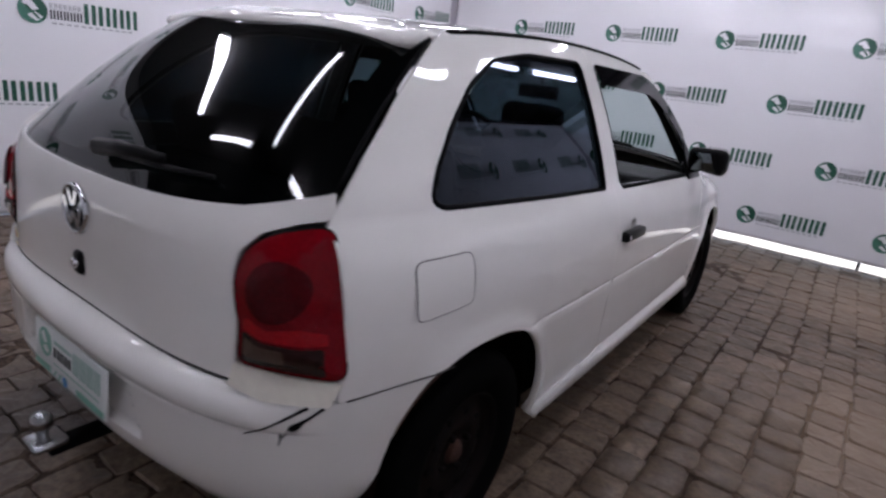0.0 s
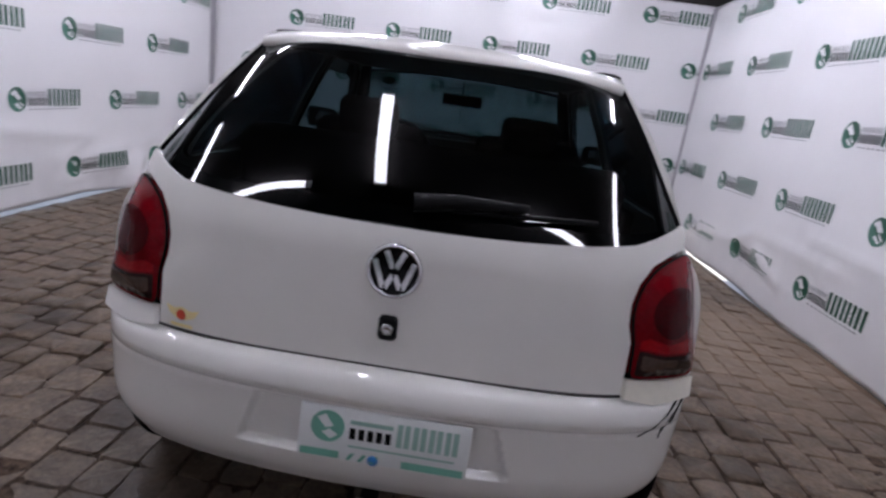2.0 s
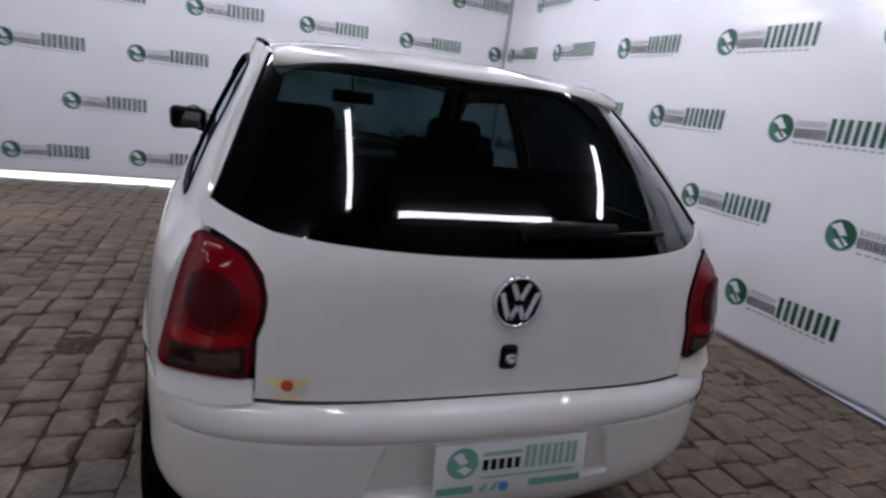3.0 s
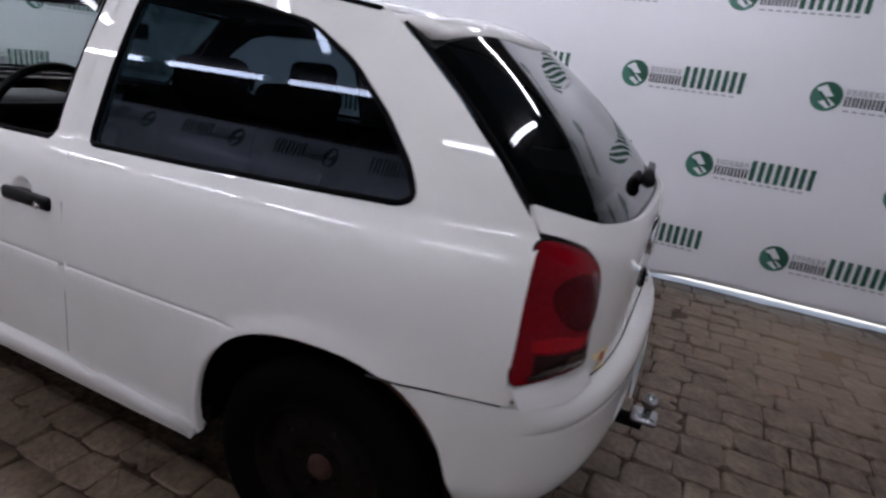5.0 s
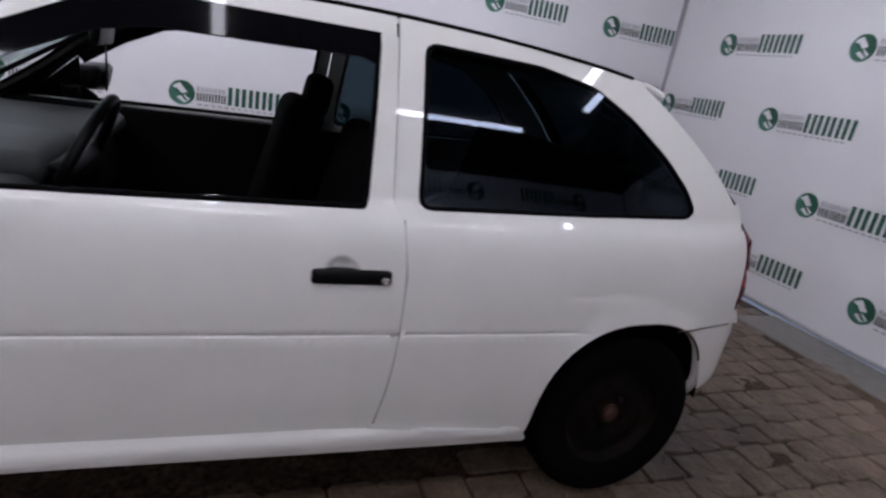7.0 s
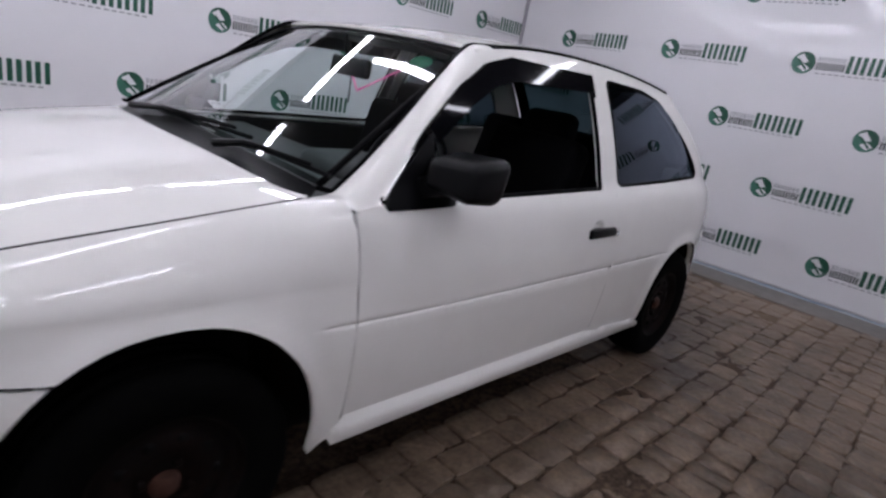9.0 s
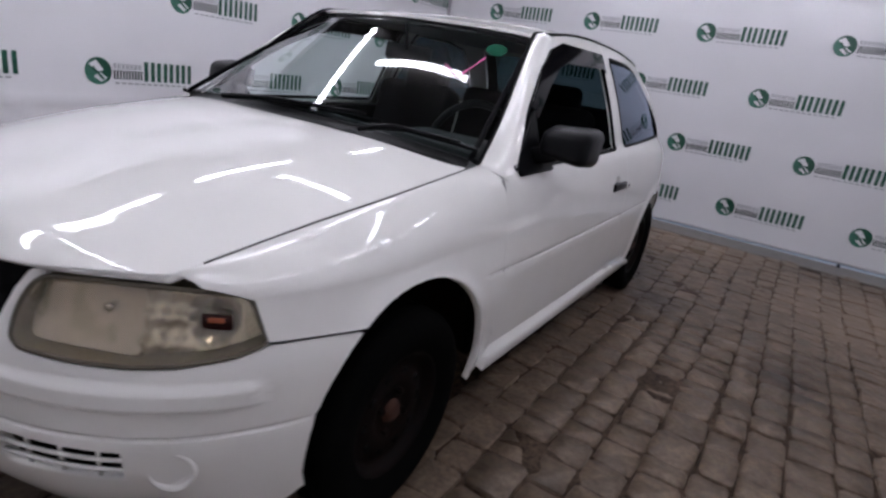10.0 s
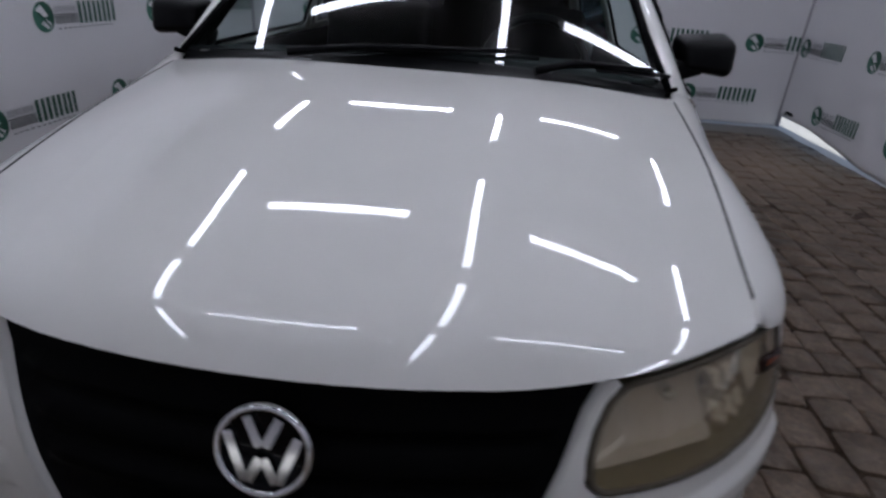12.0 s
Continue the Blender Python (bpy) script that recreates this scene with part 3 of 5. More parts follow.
def mirror_shell(sx):
    """A mirror housing: deep and square behind, rounded in front and lower towards the door."""
    bm = box(bmesh.new(), -0.088, 0.088, -0.066, 0.070, -0.060, 0.060, 0.030, None, 4)
    for v in bm.verts:
        inner = smooth(0.06, -0.09, v.co.x)
        ahead = smooth(-0.03, 0.07, v.co.y)
        v.co.z = v.co.z * (1 - 0.16 * inner - 0.16 * ahead) - 0.004 * inner - 0.004 * ahead
        v.co.x -= 0.022 * ahead * smooth(0.0, 0.09, v.co.x)
        v.co.y -= 0.010 * (v.co.z / 0.05)
    bmesh.ops.transform(bm, matrix=Matrix.Scale(sx, 4, (1, 0, 0)) @ pose(0.818, 1.785, 0.976, 0, 3, -8), verts=bm.verts)
    bmesh.ops.recalc_face_normals(bm, faces=bm.faces)
    return bm


# inner dark shell, so that the gaps between panels read dark
shell = part("underbody", box(box(bmesh.new(), -0.58, 0.58, -0.30, 2.98, 0.18, 0.29, 0.03), -0.50, 0.50, 2.16, 3.02, 0.29, 0.66, 0.02), SHELL, car)
block("bulkhead", -0.66, 0.66, 2.02, 2.1, 0.29, 0.86, SHELL, car)
for sx in (-1, 1):
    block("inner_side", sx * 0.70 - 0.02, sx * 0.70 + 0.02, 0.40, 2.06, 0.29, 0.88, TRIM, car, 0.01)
    for opening in (REAR_ARCH, FRONT_ARCH):
        bm = bmesh.new()
        rims = [(x, arch_line(opening, -2, 176, 24, k)) for x, k in ((0.735, 1.0), (0.72, 1.03), (0.50, 1.04), (0.48, 0.6), (0.48, 0.02))]
        rows = [[bm.verts.new((sx * x, *line[i])) for x, line in rims] for i in range(25)]
        for r0, r1 in zip(rows, rows[1:]):
            for k in range(4):
                bm.faces.new((r0[k], r0[k + 1], r1[k + 1], r1[k]))
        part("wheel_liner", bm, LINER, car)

crease = [[(y, 0.604 + d) for y in np.arange(0.20, 2.2, 0.025)] for d in (-0.0066, -0.003, 0, 0.003, 0.0066)]
QUARTER_GLASS = rounded([(0.772, 0.912), (0.762, 1.292), (0.43, 1.285), (0.25, 1.257), (0.12, 1.19), (0.0, 1.097), (-0.083, 1.01),
                         (-0.112, 0.955), (-0.085, 0.937), (0.14, 0.93), (0.40, 0.921)], 0.03)
DOOR_GLASS = rounded([(0.905, 0.906), (0.885, 1.293), (1.39, 1.283), (1.50, 1.258), (1.64, 1.182), (1.80, 1.060), (1.985, 0.886), (1.5, 0.896)], 0.02)
rear_edge = [(-0.368, 0.645), (-0.37, 0.75), (-0.368, 0.85), (-0.364, 0.922), (-0.352, 0.94), (-0.255, 1.045), (-0.135, 1.152), (-0.012, 1.245), (0.075, 1.302)]
arch_r = arch_line(REAR_ARCH, -13, 115)
quarter = [(0.840, 0.312), (0.6, 0.285), (0.366, 0.262)] + arch_r[2:] + [(-0.16, 0.602), (-0.381, 0.600), (-0.381, 0.640)] + rear_edge + \
          [(y, roof_edge(y)) for y in (0.3, 0.53, 0.7, 0.832)] + [(0.838, 0.93), (0.812, 0.885), (0.797, 0.76), (0.797, 0.6), (0.801, 0.52), (0.809, 0.44), (0.824, 0.36)]
arch_f = arch_line(FRONT_ARCH, 55.5, 186)
fender = [(2.056, 0.285), (2.047, 0.6), (2.057, 0.82), (2.066, 0.985), (2.090, 1.0), (2.5, 1.0), (2.965, 1.0), (2.980, 0.93), (2.952, 0.79), (2.882, 0.70),
          (2.866, 0.619), (2.80, 0.616), (2.71, 0.609)] + arch_f + [(2.106, 0.272)]
door = rounded([(0.835, 0.328), (0.828, 0.36), (0.813, 0.44), (0.805, 0.52), (0.801, 0.6), (0.801, 0.76), (0.816, 0.885), (0.842, 0.93), (0.838, 1.30), (0.885, 1.305), (0.905, 0.902), (1.5, 0.892), (1.97, 0.887),
                (2.054, 0.874), (2.0435, 0.6), (2.0485, 0.340), (1.9, 0.328)], 0.012)


def quarter_pane(y, z):
    """The side pane runs on straight below the belt."""
    a, b = half_width(y) + lean(0.99), half_width(y) + lean(1.05)
    return (a + (b - a) * (z - 0.99) / 0.06 - 0.010 if z < 0.99 else half_width(y) + lean(z) - 0.010, y, z)


for sx in (-1, 1):
    panel("quarter_panel", quarter, flank, PAINT, car, 0.023, [QUARTER_GLASS], 0.02, lines=crease, side=sx)
    panel("front_fender", fender, fender_skin, PAINT, car, 0.017, (), 0.02, lines=crease, side=sx)
    scoop = arc(0.958, 0.764, 0.047, 0.041, 0, 345, 24)
    dr = panel("door", door, flank, PAINT, car, 0.028, [scoop], 0.02, (), "white door with a black pull handle", side=sx, lines=crease)
    rail = [(0.842, 1.296), (0.842, roof_edge(0.842))] + [(y, roof_edge(y)) for y in (1.0, 1.22, 1.4, 1.545)] + [(1.50, 1.262), (1.39, 1.286), (0.885, 1.296)]
    panel("roof_rail", rail, flank, PAINT, car, 0.025, (), 0.015, side=sx)
    panel("quarter_window", QUARTER_GLASS, quarter_pane, GLASS_FILM, car, 0.03, (), 0.0, side=sx,
          label="dark tinted fixed side window").visible_shadow = False
    seal = [(flank(y, z)[0] - 0.003, y, z) for y, z in dense(QUARTER_GLASS, 0.03)]
    sweep("window_seal", [(sx * x, y, z) for x, y, z in seal + seal[:2]], 0.0075, GRILLE, car)
    pane = [(0.91, 0.895), (0.912, 0.914), (1.45, 0.900), (1.45, 0.888)]
    panel("door_window", pane, lambda y, z: tuple(np.array(flank(y, z)) - (0.014, 0, 0)), GLASS_SIDE, dr, 0.05, (), 0.0, side=sx,
          label="lowered window").visible_shadow = False
    seal = [(flank(y, z)[0] - 0.006, y, z) for y, z in dense(DOOR_GLASS, 0.03)]
    sweep("window_seal", [(sx * x, y, z) for x, y, z in seal + seal[:2]], 0.0075, GRILLE, dr)
    visor = [(0.885, 1.30), (1.385, 1.296), (1.50, 1.268), (1.655, 1.185), (1.80, 1.072), (1.77, 1.035), (1.62, 1.135), (1.48, 1.205), (1.37, 1.228), (0.93, 1.238), (0.89, 1.225)]
    panel("rain_visor", visor, lambda y, z: tuple(np.array(flank(y, z)) + (0.012, 0, 0)), BLACK_GLOSS, dr, 0.03, (), 0.006, side=sx, label="gloss black rain visor")
    for edge_y in ([(0.829, 0.340), (0.826, 0.36), (0.811, 0.44), (0.803, 0.52), (0.799, 0.60), (0.799, 0.76), (0.814, 0.885)], [(2.0515, z) for z in (0.335, 0.40)] + [(2.0455, 0.60), (2.0545, 0.80), (2.0605, 0.868)]):
        sweep("door_jamb", [(sx * (flank(y, z)[0] - 0.0035), y, z) for y, z in edge_y], 0.0042, JAMB, dr, ring=6)
    rusty = [(flank(y, z)[0] - 0.006, y, z) for y, z in arch_line(REAR_ARCH, 70, 150, 16, 0.992)]
    sweep("arch_rust", [(sx * x, y, z) for x, y, z in rusty], 0.0036, RUST, car, ring=6, label="rusty edge of the wheel opening")
    # pull handle in a shallow scoop
    hx = lambda y, z: sx * flank(y, z)[0]
    bm = bmesh.new()
    box(bm, -0.012, 0.024, -0.095, 0.095, -0.018, 0.018, 0.010, Matrix.Translation((hx(0.932, 0.75), 0.932, 0.752)), 3)
    hd = part("door_handle", bm, BLACK, dr, "black door pull handle")
    dish = lambda y, z: tuple(np.array(flank(y, z)) - (0.016 * smooth(1.0, 0.35, math.hypot((y - 0.958) / 0.047, (z - 0.764) / 0.041)), 0, 0))
    panel("handle_scoop", scoop, dish, PAINT, dr, 0.009, (), 0.002, side=sx)
    lathe("lock_cylinder", [(0.0, 0.010), (0.004, 0.010), (0.005, 0.007), (0.003, 0.0001)], CHROME, dr, Matrix.Translation((hx(0.855, 0.75) + sx * 0.022, 0.858, 0.752)) @ Matrix.Scale(sx, 4, (1, 0, 0)), 16)
    # sill skirt
    sill = [(2.086, 0.278), (2.080, 0.302), (2.050, 0.335), (2.045, 0.345), (1.5, 0.340), (0.95, 0.335), (0.84, 0.330), (0.385, 0.280), (0.368, 0.266), (0.375, 0.252), (0.9, 0.266), (1.5, 0.28)]
    panel("side_skirt", sill, lambda y, z: (half_width(y) + 0.004 - 0.6 * max(0, z - 0.315) - 0.35 * max(0, 0.285 - z) + lip_of(y, z) * 0.5, y, z), PAINT, car, 0.02, (), 0.05, side=sx)
    # A pillar between door window and windscreen
    outer = dotted(None, [(0.741, 2.048, 0.868), (0.735, 1.985, 0.881), (0.656, 1.79, 1.069), (0.575, 1.53, 1.253), (0.552, 1.43, 1.290)], 14)
    inner = dotted(None, [(0.662, 2.088, 0.896), (0.648, 2.045, 0.917), (0.604, 1.86, 1.055), (0.530, 1.61, 1.261), (0.502, 1.50, 1.310)], 14)
    loft("windscreen_pillar", [(sx * x, y, z) for x, y, z in outer], [(sx * x, y, z) for x, y, z in inner], PAINT, car, 0.016)
    loft("pillar_trim", [(sx * (x - 0.016), y - 0.006, z - 0.008) for x, y, z in outer], [(sx * (x - 0.012), y - 0.020, z - 0.012) for x, y, z in inner], TRIM, car, -0.006, label="dark trim inside the windscreen pillar")
    gutter = [(sx * 0.660, 2.12, 0.912)] + [(sx * x, y, z) for x, y, z in inner[2:]] + \
             [(sx * (flank(y, roof_edge(y))[0] - 0.004), y, roof_edge(y) + 0.003) for y in np.arange(1.40, 0.05, -0.1)]
    sweep("drip_rail", gutter, 0.0065, GRILLE, car)
    # door mirror
    mir = part("door_mirror", mirror_shell(sx), BLACK, car, "black plastic door mirror")
    part("mirror_glass", box(bmesh.new(), -0.070, 0.070, -0.003, 0.003, -0.040, 0.040, 0.002, pose(sx * 0.822, 1.7165, 0.968, 4, sx * -2, sx * 9)), MIRROR, mir)
    part("mirror_arm", box(bmesh.new(), -0.055, 0.055, -0.034, 0.034, -0.028, 0.028, 0.014, pose(sx * 0.748, 1.825, 0.932, 0, sx * -20, 0), 3), BLACK, mir)
    sail = rounded([(1.74, 0.882), (1.735, 0.905), (1.79, 0.945), (1.785, 1.062), (1.83, 1.022), (1.975, 0.888), (1.965, 0.876)], 0.010)
    panel("mirror_base", sail, lambda y, z: tuple(np.array(flank(y, z)) + (0.012, 0, 0)), BLACK, mir, 0.03, (), 0.012, side=sx)

# fuel flap on the right quarter panel
flap = rounded([(-0.040, 0.852), (-0.214, 0.850), (-0.214, 0.726), (-0.040, 0.738)], 0.025)
panel("fuel_flap", flap, lambda y, z: tuple(np.array(flank(y, z)) + (0.0025, 0, 0)), PAINT, car, 0.03, (), 0.002)
edge = [(flank(y, z)[0] + 0.0016, y, z) for y, z in dense(flap, 0.02)]
sweep("flap_gap", edge + edge[:2], 0.0014, SEAM, car)

# bonnet, roof, windscreen
hood_base = spline([(3.2, 0.767), (2.92, 0.8325), (2.72, 0.8715), (2.53, 0.8985), (2.2, 0.932)])


front_pts = [(-0.578, 2.992), (-0.50, 3.056), (-0.385, 3.119), (-0.2, 3.169), (0.0, 3.186), (0.2, 3.169), (0.385, 3.119), (0.50, 3.056), (0.578, 2.992)]
front_y = spline(front_pts)


fold_x = spline([(3.16, 0.352), (3.0, 0.397), (2.85, 0.430), (2.7, 0.448), (2.4, 0.470)])


def bonnet_skin(x, y):
    k = min(abs(x) / gap_x(y), 1.1)
    ridge = 0.0003 * math.exp(-((abs(x) - fold_x(y)) / 0.012) ** 2) * smooth(2.45, 2.80, y)
    roll = (0.046 - 0.038 * smooth(0.25, 0.56, abs(x))) * math.exp(-max(0.0, front_y(x) + 0.004 - y) / 0.035) * smooth(0.60, 0.55, abs(x))
    return (x, y, hood_base(y) - roll - (hood_base(y) - gap_z(y)) * k ** (2.35 + 0.8 * smooth(2.85, 2.50, y)) + ridge)


front_line = dotted(None, front_pts, 41)
rear_line = dotted(None, [(0.648, 2.135), (0.55, 2.190), (0.3, 2.234), (0.0, 2.248), (-0.3, 2.234), (-0.55, 2.190), (-0.648, 2.135)], 31)
side_r = [(gap_x(y) - 0.0055, y) for y in np.arange(2.95, 2.15, -0.1)]
side_l = [(-x, y) for x, y in reversed(side_r)]
panel("bonnet", front_line + side_r + rear_line + side_l, bonnet_skin, PAINT, car, 0.026, (), 0.02, label="white bonnet with two fine creases",
      lines=[[(sx * (fold_x(y) + d), y) for y in np.arange(3.10, 2.44, -0.03)] for sx in (-1, 1) for d in (-0.016, -0.008, 0.0, 0.008, 0.016)])


for sx in (-1, 1):
    sweep("bonnet_gap", [(sx * (gap_x(y) - 0.0028), y, bonnet_skin(gap_x(y) - 0.006, y)[2] - 0.0035) for y in np.arange(2.93, 2.13, -0.03)], 0.0042, SEAM, car, ring=6)


def roof_skin(x, y):
    xe = flank(y, roof_edge(y))[0] - 0.012
    k = min(abs(x) / xe, 1.0)
    return (x, y, roof_edge(y) + 0.006 + 0.026 * (1 - k ** 2.2) - 0.010 * k ** 10)


front_r = dotted(None, [(-0.50, 1.535), (-0.25, 1.588), (0, 1.603), (0.25, 1.588), (0.50, 1.535)], 15)
panel("roof_panel", front_r + [(0.505, y) for y in (1.3, 1.0, 0.7, 0.4, 0.2)] + [(0.49, 0.07), (0.0, 0.03), (-0.49, 0.07)] + [(-0.505, y) for y in (0.2, 0.4, 0.7, 1.0, 1.3)],
      roof_skin, PAINT, car, 0.05, (), 0.012)


def screen_skin(u, v):
    b = np.array((0.648 * u, 2.105 + 0.05 * (1 - u * u), 0.912 + 0.036 * (1 - u * u)))
    t = np.array((0.512 * u, 1.545 + 0.055 * (1 - u * u), 1.272 + 0.030 * (1 - u * u)))
    n = np.array((0, 0.56, 0.83))
    return tuple(b + (t - b) * v + n * 0.004 * 4 * v * (1 - v))


panel("windscreen", [(-1, 0), (1, 0), (1, 1), (-1, 1)], screen_skin, GLASS, car, 0.06, (), 0.0, away=(0, 1.3, 0.3), label="clear green-tinted windscreen").visible_shadow = False
band = [(-1.0, 0.975), (1.0, 0.975), (1.0, 1.0), (-1, 1.0)]
panel("screen_top_band", band, lambda u, v: tuple(np.array(screen_skin(u, v)) - (0, 0.002, 0.003)), BLACK, car, 0.05, (), 0.0, away=(0, 1.3, 0.3))
panel("screen_bottom_band", [(-1, 0), (1, 0), (1, 0.03), (-1, 0.03)], lambda u, v: tuple(np.array(screen_skin(u, v)) - (0, 0.002, 0.003)), BLACK, car, 0.05, (), 0.0, away=(0, 1.3, 0.3))
for sx in (-1, 1):
    sweep("screen_seal", [screen_skin(sx * 0.995, v / 9) for v in range(10)], 0.009, GRILLE, car)
sweep("screen_seal", [screen_skin(u / 10, 0.998) for u in range(-10, 11)], 0.006, BLACK, car)
# cowl
cowl_a = [(x, y - 0.002, bonnet_skin(x, y)[2] - 0.010) for x, y in rear_line]
cowl_b = [tuple(np.array(screen_skin(0.99 * (1 - 2 * i / 30), 0.0)) - (0, 0.0, 0.005)) for i in range(31)]
loft("cowl", cowl_a, cowl_b, BLACK, car, -0.01, label="black plastic cowl below the windscreen")
for name, x0, x1, y1, z1 in (("wiper", -0.30, -0.60, 2.09, 0.942), ("wiper", 0.32, -0.26, 2.115, 0.965)):
    wip = sweep(name, [(x0, 2.20, 0.940), ((x0 * 2 + x1) / 3, 2.165, 0.962), (x1, y1 + 0.01, z1 + 0.01)], [0.011, 0.008, 0.005], BLACK, car, "black wiper arm and blade")
    sweep("blade", [(x0 - 0.02, 2.172, 0.948), ((x0 + x1) / 2, 2.146, 0.956), (x1 - 0.05, y1 - 0.012, z1 - 0.006)], 0.006, BLACK, wip)

# tailgate with its window
window_low = lambda x: 0.922 + 0.034 * (abs(x) / 0.61) ** 2 + 0.020 * smooth(0.50, 0.61, abs(x))
tail_low = [(-0.522, 0.613), (0.522, 0.613), (0.522, 0.66), (0.521, 0.735), (0.508, 0.775), (0.504, 0.82), (0.514, 0.866), (0.542, 0.903), (0.588, 0.924), (0.624, 0.934), (0.628, 0.955), (0.619, 0.982)]
tail_poly = tail_low + [(x, window_low(x)) for x in np.arange(0.60, -0.61, -0.05)] + [(-x, z) for x, z in reversed(tail_low[2:])]
gate = panel("tailgate", tail_poly, tail, PAINT, car, 0.028, (), 0.02, label="white tailgate with a round emblem and a lock")
glass_edge = dotted(None, [(0.628, -0.352, 0.952), (0.592, -0.252, 1.048), (0.555, -0.135, 1.150), (0.519, -0.012, 1.243), (0.502, 0.045, 1.283)], 12)
ge = [spline([(i / 11, p[c]) for i, p in enumerate(glass_edge)]) for c in range(3)]
gc = [spline([(0, -0.497), (0.33, -0.372), (0.66, -0.225), (1, -0.06)]), spline([(0, 0.916), (0.33, 1.056), (0.66, 1.185), (1, 1.308)])]


def hatch_skin(u, v):
    k = min(abs(u), 1.02)
    return (ge[0](v) * u, ge[1](v) + (gc[0](v) - ge[1](v)) * (1 - k ** 4.3), ge[2](v) + (gc[1](v) - ge[2](v)) * (1 - k ** 2.4))


panel("hatch_window", rounded([(-0.985, 0.06), (-0.90, 0.0), (0.90, 0.0), (0.985, 0.06), (0.985, 1), (-0.985, 1)], 0.02), hatch_skin, GLASS_DARK, gate, 0.03, (), 0.0, away=(0, 1.3, 0.3), label="dark tinted rear window").visible_shadow = False
for sx in (-1, 1):
    sweep("hatch_seal", [hatch_skin(sx * 0.990, 0.075 + 0.925 * v / 11) for v in range(12)], 0.005, GRILLE, gate)
sweep("hatch_seal", [hatch_skin(u / 12 * 0.84, 0.0) for u in range(-12, 13)], 0.005, BLACK, gate)
bz = np.array((0, 0.004, -0.004))
for poly in ([(-0.985, 0.06), (-0.90, 0), (-0.90, 1), (-0.985, 1)], [(0.90, 0), (0.985, 0.06), (0.985, 1), (0.90, 1)], [(-0.9, 0), (0.9, 0), (0.9, 0.07), (-0.9, 0.07)], [(-0.9, 0.93), (0.9, 0.93), (0.9, 1), (-0.9, 1)]):
    panel("window_border", poly, lambda u, v: tuple(np.array(hatch_skin(u, v)) + bz), SHELL, gate, 0.06, (), 0.0, away=(0, 1.3, 0.3))
sweep("tailgate_seam", [(x, tail_y(x, 0.611) + 0.002, 0.6105) for x in np.linspace(-0.522, 0.522, 31)], 0.0042, SEAM, gate, ring=6)
# rear wiper
rw = sweep("rear_wiper", [tuple(np.array(hatch_skin(u, v)) + (0, -0.022, 0.012)) for u, v in ((0.03, 0.10), (0.18, 0.125), (0.42, 0.13))], [0.020, 0.017, 0.010], BLACK, car, "black rear wiper")
sweep("blade", [tuple(np.array(hatch_skin(u, v)) + (0, -0.014, 0.006)) for u, v in ((0.16, 0.10), (0.4, 0.105), (0.66, 0.10))], 0.006, BLACK, rw)
# spoiler above the window
bm = bmesh.new()
rows = []
for i in range(25):
    u = -1 + i / 12
    x, dz = 0.492 * u, 0.027 * (1 - abs(u) ** 2.2)
    tip = -0.042 - 0.056 * (1 - u * u)
    z = 1.252 + dz * 0.8
    rows.append([bm.verts.new(p) for p in ((x, 0.09 - 0.05 * (1 - u * u), 1.298 + dz), (x, 0.02 - 0.05 * (1 - u * u), 1.299 + dz), (x, tip + 0.03, z + 0.037), (x, tip + 0.008, z + 0.030),
                                           (x, tip, z + 0.018), (x, tip + 0.006, z + 0.004), (x, tip + 0.04, z + 0.002), (x, 0.06, z + 0.022))])
for r0, r1 in zip(rows, rows[1:]):
    for k in range(7):
        bm.faces.new((r0[k], r0[k + 1], r1[k + 1], r1[k]))
bm.faces.new(rows[0]), bm.faces.new(rows[-1])
bmesh.ops.recalc_face_normals(bm, faces=bm.faces)
part("spoiler", bm, PAINT, gate, "white roof spoiler")


def round_emblem(parent, m, radius):
    """Chrome ring with a dark ground and plain slanting bars."""
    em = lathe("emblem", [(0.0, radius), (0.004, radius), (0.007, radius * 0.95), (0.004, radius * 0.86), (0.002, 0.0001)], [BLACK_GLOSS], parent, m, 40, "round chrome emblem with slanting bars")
    lathe("emblem_ring", [(0.001, radius * 1.02), (0.007, radius * 1.0), (0.009, radius * 0.94), (0.007, radius * 0.87), (0.001, radius * 0.86)], CHROME, em, m, 40)
    r = radius * 0.9
    for x0, z0, x1, z1 in ((-0.37, 0.82, -0.06, 0.14), (0.37, 0.82, 0.06, 0.14), (-0.80, 0.42, -0.38, -0.72), (0.80, 0.42, 0.38, -0.72), (-0.32, -0.72, -0.04, -0.14), (0.32, -0.72, 0.04, -0.14)):
        a, b = Vector((0, x0 * r, z0 * r)), Vector((0, x1 * r, z1 * r))
        d = (b - a).normalized()
        w = Vector((0, -d.z, d.y)) * radius * 0.095
        bm = bmesh.new()
        vs = [bm.verts.new(m @ (p + Vector((h, 0, 0)))) for h in (0.002, 0.008) for p in (a - w, a + w, b + w, b - w)]
        for f in ((0, 1, 2, 3), (4, 5, 6, 7), (0, 1, 5, 4), (1, 2, 6, 5), (2, 3, 7, 6), (3, 0, 4, 7)):
            bm.faces.new([vs[i] for i in f])
        bmesh.ops.recalc_face_normals(bm, faces=bm.faces)
        part("emblem_bar", bm, CHROME, em, smooth_faces=False)


